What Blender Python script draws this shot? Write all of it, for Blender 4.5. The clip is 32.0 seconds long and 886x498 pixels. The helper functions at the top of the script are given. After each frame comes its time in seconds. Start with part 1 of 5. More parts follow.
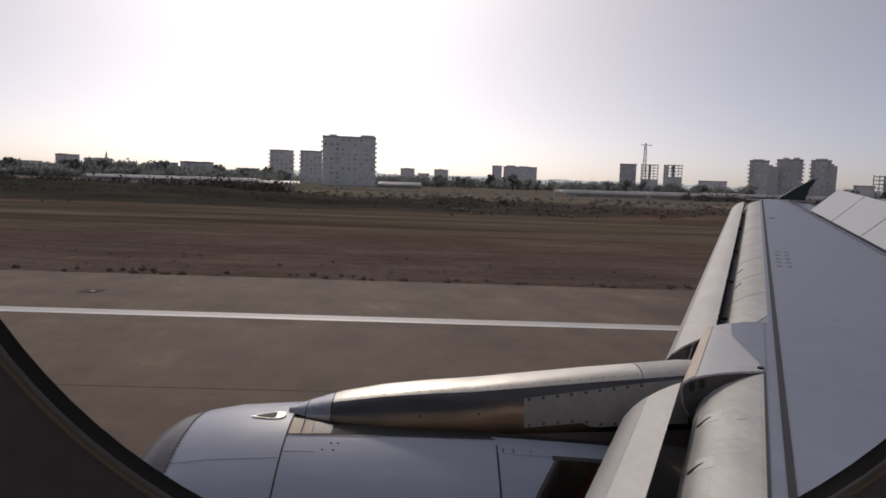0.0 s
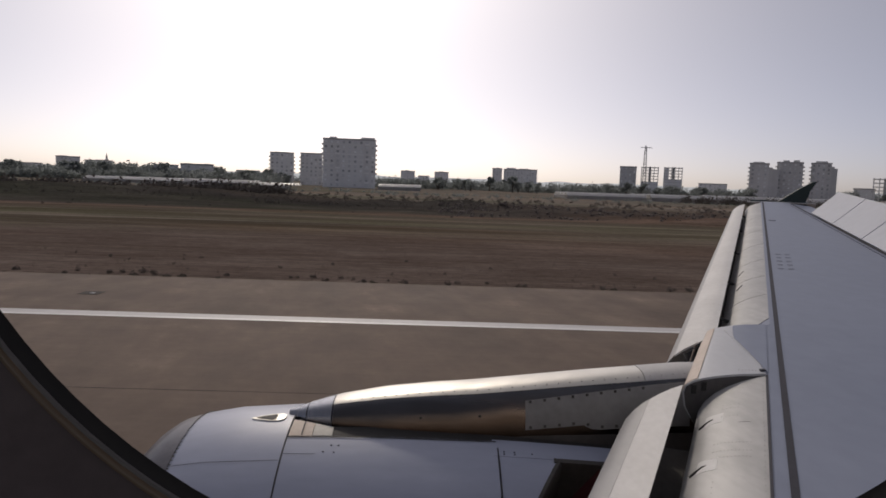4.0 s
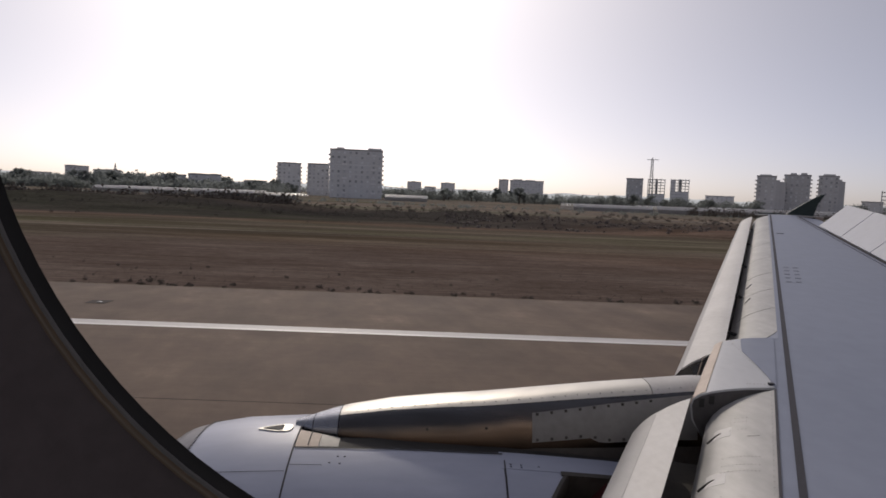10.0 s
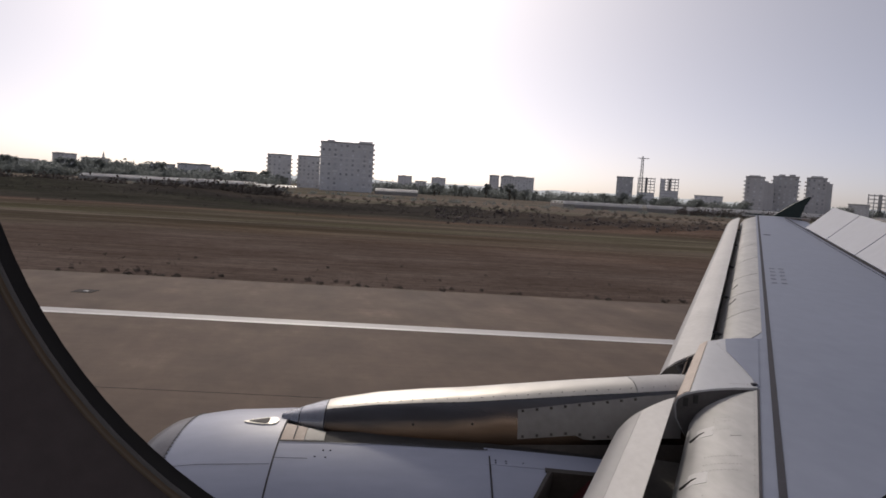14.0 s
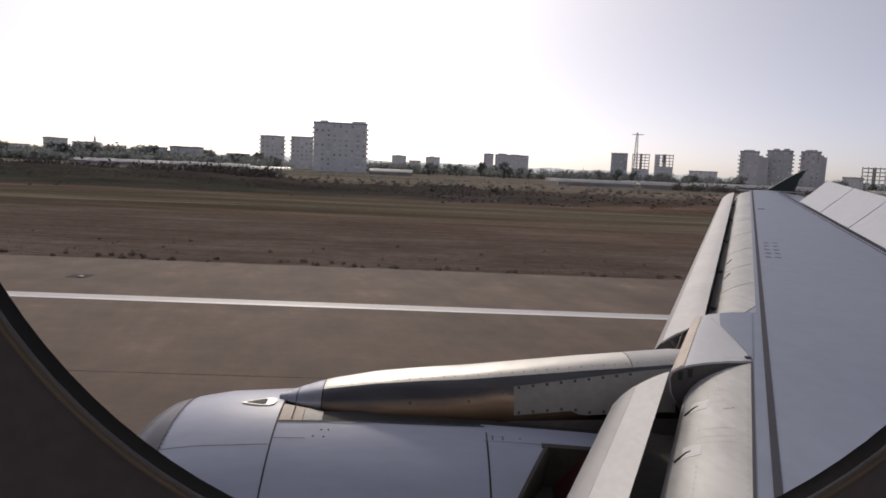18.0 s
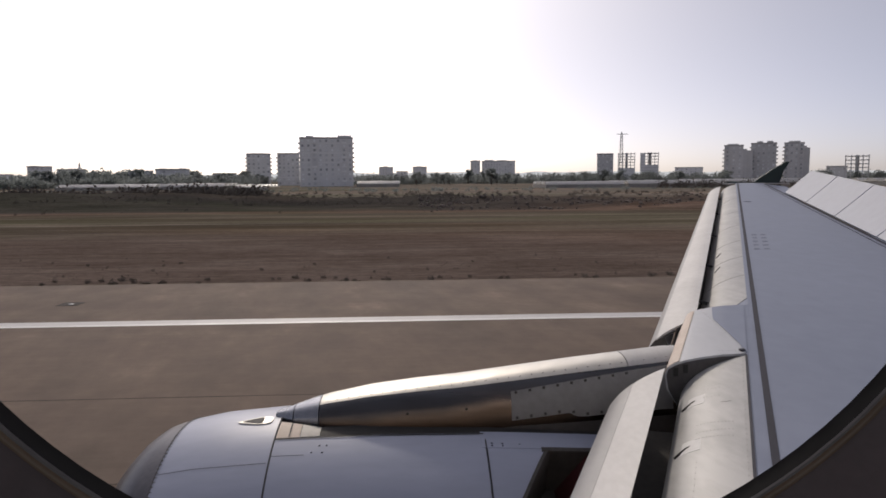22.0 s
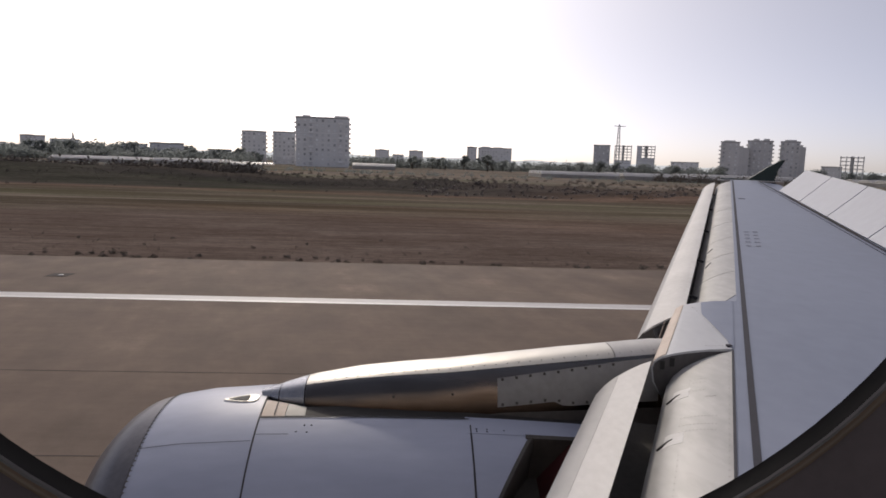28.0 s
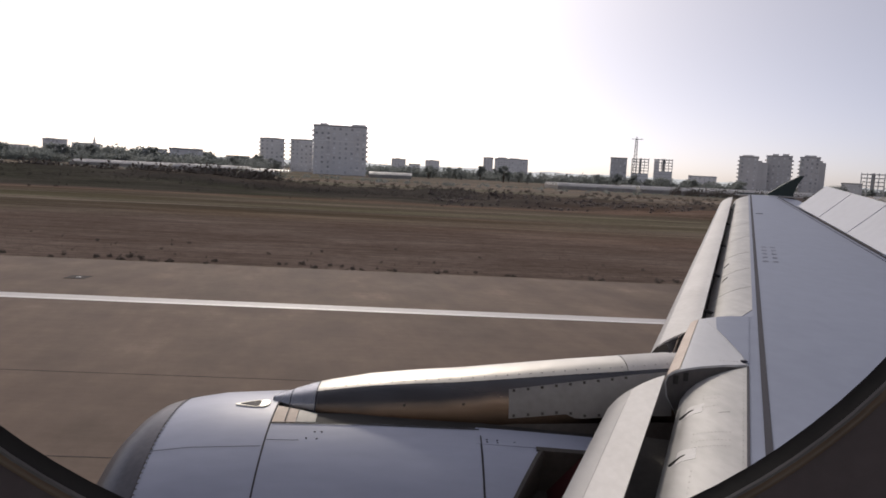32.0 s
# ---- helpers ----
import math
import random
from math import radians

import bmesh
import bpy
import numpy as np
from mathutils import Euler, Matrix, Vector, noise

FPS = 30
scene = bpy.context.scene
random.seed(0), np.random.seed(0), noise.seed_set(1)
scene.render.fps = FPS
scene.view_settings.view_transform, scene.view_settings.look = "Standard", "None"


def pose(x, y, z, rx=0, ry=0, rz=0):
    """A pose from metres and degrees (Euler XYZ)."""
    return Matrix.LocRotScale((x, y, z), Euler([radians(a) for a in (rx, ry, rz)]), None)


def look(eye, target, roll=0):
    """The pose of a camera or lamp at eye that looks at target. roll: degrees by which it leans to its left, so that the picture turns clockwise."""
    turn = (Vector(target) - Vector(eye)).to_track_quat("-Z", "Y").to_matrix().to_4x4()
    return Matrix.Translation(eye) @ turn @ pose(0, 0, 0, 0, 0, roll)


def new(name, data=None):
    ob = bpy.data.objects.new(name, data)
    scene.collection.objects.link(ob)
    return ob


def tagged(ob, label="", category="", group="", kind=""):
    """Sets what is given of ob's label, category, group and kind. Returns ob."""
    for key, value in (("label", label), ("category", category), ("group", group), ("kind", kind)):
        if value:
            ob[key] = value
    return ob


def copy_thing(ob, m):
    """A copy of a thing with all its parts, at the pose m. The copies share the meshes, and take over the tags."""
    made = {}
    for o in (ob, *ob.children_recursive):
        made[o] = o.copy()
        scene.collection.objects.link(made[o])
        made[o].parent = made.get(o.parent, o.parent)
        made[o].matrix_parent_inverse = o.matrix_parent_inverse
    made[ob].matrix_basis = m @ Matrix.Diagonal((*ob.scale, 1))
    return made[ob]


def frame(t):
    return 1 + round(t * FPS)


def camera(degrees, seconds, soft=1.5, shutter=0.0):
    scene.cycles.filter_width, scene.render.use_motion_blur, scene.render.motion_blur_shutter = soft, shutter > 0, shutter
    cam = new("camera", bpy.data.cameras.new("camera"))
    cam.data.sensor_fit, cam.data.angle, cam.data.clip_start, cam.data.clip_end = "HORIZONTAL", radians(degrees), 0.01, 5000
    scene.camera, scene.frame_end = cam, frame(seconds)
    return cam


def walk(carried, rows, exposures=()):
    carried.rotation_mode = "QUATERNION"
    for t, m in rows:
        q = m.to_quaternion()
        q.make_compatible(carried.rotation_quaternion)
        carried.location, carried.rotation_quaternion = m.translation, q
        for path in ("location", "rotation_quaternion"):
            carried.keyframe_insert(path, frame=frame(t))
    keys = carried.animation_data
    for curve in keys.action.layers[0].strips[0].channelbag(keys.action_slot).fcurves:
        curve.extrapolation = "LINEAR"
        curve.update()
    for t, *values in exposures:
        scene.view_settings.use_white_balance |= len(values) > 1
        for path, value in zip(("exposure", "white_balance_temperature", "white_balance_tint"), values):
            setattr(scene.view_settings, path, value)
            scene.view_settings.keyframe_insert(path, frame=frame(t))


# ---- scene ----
cam = camera(65.6, 32.0, soft=1.7)
# seconds, x, y, z, yaw, pitch, roll of a camera held at a cabin window
PATH = [
    (0, -0.0167, -0.0095, 4.3511, -1.460, -5.578, 1.952),
    (0.5, -0.0183, -0.0070, 4.3503, -1.249, -5.642, 2.002),
    (1, -0.0200, -0.0046, 4.3496, -1.367, -5.603, 2.018),
    (1.5, -0.0223, -0.0038, 4.3499, -1.585, -5.692, 1.726),
    (2, -0.0245, -0.0030, 4.3502, -1.470, -5.520, 2.018),
    (2.5, -0.0248, -0.0024, 4.3496, -1.489, -5.495, 1.952),
    (3, -0.0251, -0.0019, 4.3490, -1.526, -5.245, 2.013),
    (3.5, -0.0223, -0.0008, 4.3471, -1.448, -5.423, 2.147),
    (5.5, -0.0230, 0.0001, 4.3465, -1.583, -4.694, 1.077),
    (6, -0.0270, -0.0011, 4.3469, -1.905, -4.396, 1.234),
    (6.5, -0.0254, -0.0010, 4.3468, -1.930, -4.546, 1.800),
    (7, -0.0238, -0.0009, 4.3468, -1.833, -4.839, 1.823),
    (7.5, -0.0245, -0.0020, 4.3470, -1.692, -5.113, 2.036),
    (8, -0.0252, -0.0030, 4.3471, -1.547, -5.220, 2.148),
    (8.5, -0.0262, -0.0048, 4.3473, -1.427, -4.985, 2.583),
    (9, -0.0272, -0.0065, 4.3476, -1.211, -4.894, 2.788),
    (9.5, -0.0295, -0.0072, 4.3486, -1.099, -4.609, 3.038),
    (10, -0.0318, -0.0079, 4.3496, -0.906, -4.494, 2.291),
    (10.5, -0.0319, -0.0094, 4.3517, -1.039, -4.567, 2.632),
    (11, -0.0320, -0.0108, 4.3537, -0.906, -4.696, 2.549),
    (11.5, -0.0345, -0.0122, 4.3570, -1.054, -4.599, 3.988),
    (12, -0.0370, -0.0136, 4.3604, -1.035, -3.620, 0.070),
    (12.5, -0.0396, -0.0156, 4.3595, -1.365, -4.402, 1.066),
    (13, -0.0423, -0.0175, 4.3587, -0.504, -4.194, 3.794),
    (13.5, -0.0350, -0.0147, 4.3582, -1.411, -4.544, 3.747),
    (15.5, -0.0229, -0.0176, 4.3567, -1.993, -5.135, 2.987),
    (16, -0.0195, -0.0185, 4.3574, -1.872, -5.011, 2.215),
    (16.5, -0.0201, -0.0181, 4.3573, -2.299, -4.910, 0.726),
    (17, -0.0212, -0.0176, 4.3573, -2.262, -6.118, 2.716),
    (17.5, -0.0206, -0.0159, 4.3560, -2.735, -6.247, 2.283),
    (18, -0.0212, -0.0145, 4.3550, -2.266, -6.575, 2.523),
    (18.5, -0.0196, -0.0120, 4.3539, -2.554, -6.494, 2.217),
    (19, -0.0178, -0.0093, 4.3531, -2.004, -6.806, 1.660),
    (19.5, -0.0178, -0.0092, 4.3533, -2.225, -6.866, 2.979),
    (20, -0.0174, -0.0085, 4.3537, -2.945, -6.807, 1.927),
    (20.5, -0.0157, -0.0092, 4.3541, -2.420, -6.104, 2.284),
    (21, -0.0140, -0.0099, 4.3555, -2.947, -6.149, 0.749),
    (21.5, -0.0124, -0.0108, 4.3540, -2.715, -5.429, 0.062),
    (22, -0.0094, -0.0110, 4.3529, -2.979, -5.832, -0.393),
    (22.5, -0.0084, -0.0106, 4.3540, -2.182, -5.864, 0.673),
    (23, -0.0071, -0.0097, 4.3549, -2.658, -6.656, 1.096),
    (23.5, -0.0068, -0.0091, 4.3552, -2.796, -6.987, 0.960),
    (24, -0.0058, -0.0079, 4.3552, -3.070, -7.255, 0.645),
    (24.5, -0.0043, -0.0061, 4.3543, -3.176, -7.632, 1.469),
    (25, -0.0032, -0.0043, 4.3531, -3.371, -7.291, 2.241),
    (25.5, -0.0033, -0.0036, 4.3527, -3.507, -7.431, 2.288),
    (27.5, -0.0032, 0.0009, 4.3499, -3.655, -7.558, 2.394),
    (28, -0.0038, 0.0004, 4.3487, -3.592, -7.051, 1.909),
    (28.5, -0.0022, 0.0001, 4.3492, -2.290, -7.122, 1.809),
    (29, -0.0000, 0.0000, 4.3500, -3.000, -7.180, 1.390),
    (29.5, -0.0005, -0.0003, 4.3486, -3.177, -7.057, 1.997),
    (30, -0.0008, -0.0005, 4.3474, -2.720, -6.732, 2.476),
    (30.5, -0.0008, 0.0002, 4.3469, -3.199, -6.921, 2.619),
    (31, -0.0008, 0.0011, 4.3459, -2.699, -6.558, 2.064),
    (31.5, 0.0006, 0.0012, 4.3453, -2.726, -6.381, 2.338),
    (32, 0.0018, 0.0013, 4.3444, -2.332, -6.287, 2.852),
]
EXPO, KELVIN, TINT = 0.03, 6650, 10
SKY, HAZE, SUN, CABIN = 0.086, 0.19, 1.15, 0.95


def held(x, y, z, yaw, pitch, roll):
    return pose(x, y, z, 90 + pitch, 0, yaw) @ pose(0, 0, 0, 0, 0, roll)


walk(cam, [(row[0], held(*row[1:])) for row in PATH], exposures=[(t, EXPO + stops, KELVIN, TINT) for t, stops in ((0.0, -0.40), (6.0, -0.36), (9.0, -0.26), (13.5, -0.24), (16.0, -0.08), (22.0, -0.02), (25.0, 0.10), (32.0, 0.07))])

# ---- world and sun ----
SUN_EL, SUN_AZ = 34.0, -10.0
world = bpy.data.worlds.new("sky")
scene.world = world
world.use_nodes = True
wn = world.node_tree
wn.nodes.clear()
sky = wn.nodes.new("ShaderNodeTexSky")
sky.sky_type, sky.sun_disc = "NISHITA", False
sky.sun_elevation, sky.sun_rotation = radians(SUN_EL), radians(SUN_AZ)
sky.altitude, sky.air_density, sky.dust_density, sky.ozone_density = 10, 0.26, 2.0, 1.6
wbg = wn.nodes.new("ShaderNodeBackground")
wbg.inputs["Strength"].default_value = SKY
wout = wn.nodes.new("ShaderNodeOutputWorld")
wn.links.new(sky.outputs[0], wbg.inputs[0])
# thick summer haze whitens the whole sky evenly
haze, both_skies = wn.nodes.new("ShaderNodeBackground"), wn.nodes.new("ShaderNodeAddShader")
haze.inputs["Color"].default_value, haze.inputs["Strength"].default_value = (1.0, 0.94, 0.965, 1), HAZE
wn.links.new(wbg.outputs[0], both_skies.inputs[0])
wn.links.new(haze.outputs[0], both_skies.inputs[1])
wn.links.new(both_skies.outputs[0], wout.inputs[0])

sun = new("sun", bpy.data.lights.new("sun", "SUN"))
sun.data.energy, sun.data.angle, sun.data.color = SUN, radians(3.0), (1.0, 0.90, 0.77)
sun_from = Vector((math.sin(radians(SUN_AZ)) * math.cos(radians(SUN_EL)), math.cos(radians(SUN_AZ)) * math.cos(radians(SUN_EL)), math.sin(radians(SUN_EL))))
sun.matrix_world = look(sun_from * 60, (0, 0, 0))


# ---- materials ----
def material(name, colours, rough=0.6, metal=0.0, scale=3.0, stretch=(1, 1, 1), bump=0.0, fine=40.0, amount=0.5, rough_var=0.1, per_object=0.0, coat=0.0):
    """Two or three colours mixed by noise at two scales, with a fine relief."""
    m = bpy.data.materials.new(name)
    m.use_nodes = True
    t = m.node_tree
    p = t.nodes["Principled BSDF"]
    p.inputs["Metallic"].default_value = metal
    p.inputs["Coat Weight"].default_value = coat
    where = t.nodes.new("ShaderNodeTexCoord")
    mapping = t.nodes.new("ShaderNodeMapping")
    mapping.inputs["Scale"].default_value = stretch
    t.links.new(where.outputs["Object"], mapping.inputs[0])
    big, small = t.nodes.new("ShaderNodeTexNoise"), t.nodes.new("ShaderNodeTexNoise")
    big.inputs["Scale"].default_value, big.inputs["Detail"].default_value, big.inputs["Roughness"].default_value = scale, 5, 0.6
    small.inputs["Scale"].default_value, small.inputs["Detail"].default_value = fine, 4
    for n in (big, small):
        t.links.new(mapping.outputs[0], n.inputs["Vector"])
    mixed = t.nodes.new("ShaderNodeMath")
    mixed.operation, mixed.use_clamp = "MULTIPLY_ADD", True
    t.links.new(small.outputs["Fac"], mixed.inputs[0])
    mixed.inputs[1].default_value = 0.5
    t.links.new(big.outputs["Fac"], mixed.inputs[2])
    ramp = t.nodes.new("ShaderNodeValToRGB")
    lo, hi = 0.75 - 0.25 * amount * 2, 0.75 + 0.25 * amount * 2
    els = ramp.color_ramp.elements
    els[0].position, els[1].position = max(0.0, lo), min(1.0, hi)
    els[0].color, els[1].color = (*colours[0], 1), (*colours[-1], 1)
    if len(colours) == 3:
        els.new(0.75).color = (*colours[1], 1)
    t.links.new(mixed.outputs[0], ramp.inputs[0])
    out = ramp.outputs[0]
    if per_object:
        info = t.nodes.new("ShaderNodeObjectInfo")
        hsv = t.nodes.new("ShaderNodeHueSaturation")
        span = t.nodes.new("ShaderNodeMapRange")
        span.inputs["To Min"].default_value, span.inputs["To Max"].default_value = 1 - per_object, 1 + per_object
        t.links.new(info.outputs["Random"], span.inputs["Value"])
        t.links.new(span.outputs[0], hsv.inputs["Value"])
        t.links.new(out, hsv.inputs["Color"])
        out = hsv.outputs[0]
    t.links.new(out, p.inputs["Base Color"])
    rr = t.nodes.new("ShaderNodeMapRange")
    rr.inputs["To Min"].default_value, rr.inputs["To Max"].default_value = max(0.02, rough - rough_var), min(1, rough + rough_var)
    t.links.new(big.outputs["Fac"], rr.inputs["Value"])
    t.links.new(rr.outputs[0], p.inputs["Roughness"])
    if bump:
        b = t.nodes.new("ShaderNodeBump")
        b.inputs["Strength"].default_value, b.inputs["Distance"].default_value = 1.0, bump
        t.links.new(small.outputs["Fac"], b.inputs["Height"])
        t.links.new(b.outputs[0], p.inputs["Normal"])
    return m


WING_WHITE = material("wing_white_paint", [(0.188, 0.217, 0.297), (0.260, 0.292, 0.388)], 0.42, scale=0.55, stretch=(1.0, 0.8, 1), fine=7, bump=0.0002, amount=0.75)
SLAT_WHITE = material("slat_white_paint", [(0.490, 0.480, 0.474), (0.645, 0.634, 0.628)], 0.55, scale=1.4, stretch=(2.0, 0.7, 1), fine=18, bump=0.0004, amount=0.6)
APRON_WHITE = material("cool_white_paint", [(0.500, 0.515, 0.550), (0.600, 0.615, 0.650)], 0.5, scale=1.2, stretch=(1.6, 0.6, 1), fine=14, bump=0.0004, amount=0.6)
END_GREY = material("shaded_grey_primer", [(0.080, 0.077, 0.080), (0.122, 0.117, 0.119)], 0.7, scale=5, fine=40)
PALE = material("pale_primer", [(0.62, 0.615, 0.61), (0.70, 0.695, 0.69)], 0.55, scale=5, fine=40)
TAN = material("tan_sealant", [(0.52, 0.42, 0.35), (0.66, 0.56, 0.48)], 0.6, scale=3, fine=30)
NOSE_METAL = material("dull_leading_edge_metal", [(0.355, 0.354, 0.354), (0.410, 0.408, 0.407), (0.475, 0.473, 0.471)], 0.5, metal=0.12, scale=1.6, stretch=(2.2, 0.6, 1), fine=12, bump=0.0003, amount=0.36)
# darker copy of the slat paint, for the shading on the slat's curved nose
SLAT_SHADE = material("slat_nose_shade_grey", [(0.330, 0.328, 0.330), (0.430, 0.425, 0.425)], 0.5, metal=0.1, scale=1.6, stretch=(2.2, 0.6, 1), fine=12, bump=0.0004, amount=0.6)
COWL = material("cowl_blue_grey_paint", [(0.298, 0.332, 0.445), (0.400, 0.438, 0.565)], 0.36, scale=1.1, stretch=(0.5, 1.6, 1.6), fine=9, bump=0.0003, amount=0.75)
LIP = material("worn_metal_inlet_lip", [(0.105, 0.104, 0.115), (0.165, 0.160, 0.170)], 0.38, metal=1.0, scale=3, fine=30, amount=0.5)
def pylon_bands():
    """Titanium skin with reflections painted in: dark foot, bronze middle, blue-grey under the ridge, in bands that
    climb with the pylon.
    """
    m = material("titanium_reflection_bands", [(0.7, 0.7, 0.7), (1, 1, 1), (1.35, 1.3, 1.25)], 0.27, metal=1.0, scale=2.2, stretch=(0.16, 0.6, 1.7), fine=12, bump=0.0005, amount=0.36)
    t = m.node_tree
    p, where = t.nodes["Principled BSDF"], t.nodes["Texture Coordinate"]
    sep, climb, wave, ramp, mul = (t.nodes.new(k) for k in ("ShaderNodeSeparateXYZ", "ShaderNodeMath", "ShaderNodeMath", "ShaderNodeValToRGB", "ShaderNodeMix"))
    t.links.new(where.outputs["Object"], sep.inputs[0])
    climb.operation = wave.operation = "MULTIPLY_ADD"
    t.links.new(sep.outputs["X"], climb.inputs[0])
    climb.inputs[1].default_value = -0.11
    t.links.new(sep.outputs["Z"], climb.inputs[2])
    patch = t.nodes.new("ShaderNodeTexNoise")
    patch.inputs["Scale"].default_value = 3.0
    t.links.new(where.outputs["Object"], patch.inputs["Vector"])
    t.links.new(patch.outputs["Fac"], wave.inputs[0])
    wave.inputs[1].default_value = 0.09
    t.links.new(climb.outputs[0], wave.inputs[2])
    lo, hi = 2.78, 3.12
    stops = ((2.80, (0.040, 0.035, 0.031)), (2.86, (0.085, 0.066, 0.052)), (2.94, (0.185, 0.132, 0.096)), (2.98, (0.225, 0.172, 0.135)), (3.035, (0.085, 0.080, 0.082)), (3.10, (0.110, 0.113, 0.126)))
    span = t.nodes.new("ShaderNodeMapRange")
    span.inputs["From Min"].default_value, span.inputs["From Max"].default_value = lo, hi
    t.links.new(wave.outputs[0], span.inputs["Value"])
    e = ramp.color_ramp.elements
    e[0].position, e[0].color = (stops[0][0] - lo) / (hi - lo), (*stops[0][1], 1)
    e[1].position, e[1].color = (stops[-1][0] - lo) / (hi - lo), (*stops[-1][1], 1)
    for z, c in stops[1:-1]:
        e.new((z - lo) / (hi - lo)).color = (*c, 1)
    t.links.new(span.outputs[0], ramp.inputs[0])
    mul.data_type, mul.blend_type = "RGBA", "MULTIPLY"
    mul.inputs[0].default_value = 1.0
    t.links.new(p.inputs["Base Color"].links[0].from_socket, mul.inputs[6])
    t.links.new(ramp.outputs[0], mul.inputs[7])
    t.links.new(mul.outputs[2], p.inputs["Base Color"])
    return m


BRONZE = pylon_bands()
NOSE_CAP = material("blue_grey_bare_metal", [(0.215, 0.228, 0.265), (0.330, 0.345, 0.385)], 0.28, metal=0.9, scale=2.5, fine=30, bump=0.0004)
PYLON_PANEL = material("grey_pylon_panel_paint", [(0.205, 0.200, 0.196), (0.280, 0.274, 0.268)], 0.5, scale=2.5, fine=20, bump=0.0003)
SEAM = material("dark_panel_gap", [(0.030, 0.030, 0.036), (0.070, 0.068, 0.075)], 0.8, scale=9, fine=60)
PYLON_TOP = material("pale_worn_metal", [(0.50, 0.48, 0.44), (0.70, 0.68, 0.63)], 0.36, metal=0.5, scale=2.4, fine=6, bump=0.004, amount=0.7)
DARK_METAL = material("sooty_metal_and_shade", [(0.052, 0.048, 0.046), (0.092, 0.086, 0.080)], 0.75, metal=0.0, scale=3, fine=30, bump=0.001)
BLACK = material("black_rubber", [(0.020, 0.020, 0.021), (0.036, 0.035, 0.035)], 0.7, scale=6, fine=60, bump=0.0003)
STRIPE = material("dark_grey_stripe_paint", [(0.020, 0.020, 0.032), (0.036, 0.036, 0.054)], 0.75, scale=4, fine=40)
RED = material("sooty_red_primer", [(0.050, 0.012, 0.015), (0.088, 0.018, 0.022)], 0.6, scale=4, fine=30)
GREEN = material("dark_green_tail_paint", [(0.010, 0.024, 0.022), (0.017, 0.036, 0.032)], 0.45, scale=3, fine=30)
MARK = material("faded_stencil_grey", [(0.182, 0.198, 0.250), (0.235, 0.252, 0.312)], 0.6, scale=30, fine=90)
RIVET = material("grey_rivet_heads", [(0.29, 0.285, 0.285), (0.36, 0.355, 0.355)], 0.5, scale=30, fine=90)
TRIM = material("brown_window_trim", [(0.230, 0.165, 0.120), (0.330, 0.245, 0.185)], 0.4, scale=8, fine=60)
STEP = material("grey_step_plastic", [(0.20, 0.19, 0.195), (0.28, 0.265, 0.27)], 0.45, scale=10, fine=120)
PANEL = material("grey_brown_cabin_plastic", [(0.185, 0.152, 0.165), (0.258, 0.215, 0.228)], 0.5, scale=10, fine=220, bump=0.0002)
SEAL = material("grey_black_window_seal", [(0.016, 0.0145, 0.0155), (0.028, 0.025, 0.026)], 0.65, scale=12, fine=120, bump=0.0003)
def runway_material():
    """Old brown concrete: broad blotches, streaks along the rollout, slanting tyre smears, fine grit."""
    m = bpy.data.materials.new("worn_runway_concrete")
    m.use_nodes = True
    t = m.node_tree
    p = t.nodes["Principled BSDF"]
    p.inputs["Specular IOR Level"].default_value = 0.25
    geo = t.nodes.new("ShaderNodeNewGeometry")

    def layer(scale, stretch, turn, detail, rough, weight, base):
        mp, nz, add = t.nodes.new("ShaderNodeMapping"), t.nodes.new("ShaderNodeTexNoise"), t.nodes.new("ShaderNodeMath")
        mp.vector_type = "TEXTURE"
        mp.inputs["Scale"].default_value, mp.inputs["Rotation"].default_value = [1 / v for v in stretch], (0, 0, radians(turn))
        nz.inputs["Scale"].default_value, nz.inputs["Detail"].default_value, nz.inputs["Roughness"].default_value = scale, detail, rough
        add.operation = "MULTIPLY_ADD"
        add.inputs[1].default_value = weight
        t.links.new(geo.outputs["Position"], mp.inputs[0])
        t.links.new(mp.outputs[0], nz.inputs["Vector"])
        t.links.new(nz.outputs["Fac"], add.inputs[0])
        if base is None:
            add.inputs[2].default_value = 0.0
        else:
            t.links.new(base, add.inputs[2])
        return add.outputs[0], nz.outputs["Fac"]

    total, blot = layer(0.42, (1.0, 0.32, 1), 12, 8, 0.66, 0.46, None)
    total, _ = layer(0.5, (0.10, 1.6, 1), 0, 6, 0.6, 0.14, total)
    total, _ = layer(0.45, (0.10, 1.0, 1), 62, 5, 0.55, 0.20, total)
    total, _ = layer(0.35, (0.12, 1.0, 1), -40, 5, 0.55, 0.16, total)
    total, grit = layer(4.0, (0.35, 1.0, 1), 0, 5, 0.75, 0.12, total)
    ramp = t.nodes.new("ShaderNodeValToRGB")
    e = ramp.color_ramp.elements
    e[0].position, e[0].color = 0.43, (0.112, 0.081, 0.064, 1)
    e[1].position, e[1].color = 0.67, (0.272, 0.208, 0.164, 1)
    e.new(0.51).color = (0.148, 0.108, 0.086, 1)
    e.new(0.585).color = (0.187, 0.138, 0.108, 1)
    t.links.new(total, ramp.inputs[0])
    t.links.new(ramp.outputs[0], p.inputs["Base Color"])
    rr = t.nodes.new("ShaderNodeMapRange")
    rr.inputs["To Min"].default_value, rr.inputs["To Max"].default_value = 0.75, 0.98
    t.links.new(blot, rr.inputs["Value"])
    t.links.new(rr.outputs[0], p.inputs["Roughness"])
    b = t.nodes.new("ShaderNodeBump")
    b.inputs["Distance"].default_value = 0.004
    t.links.new(grit, b.inputs["Height"])
    t.links.new(b.outputs[0], p.inputs["Normal"])
    return m


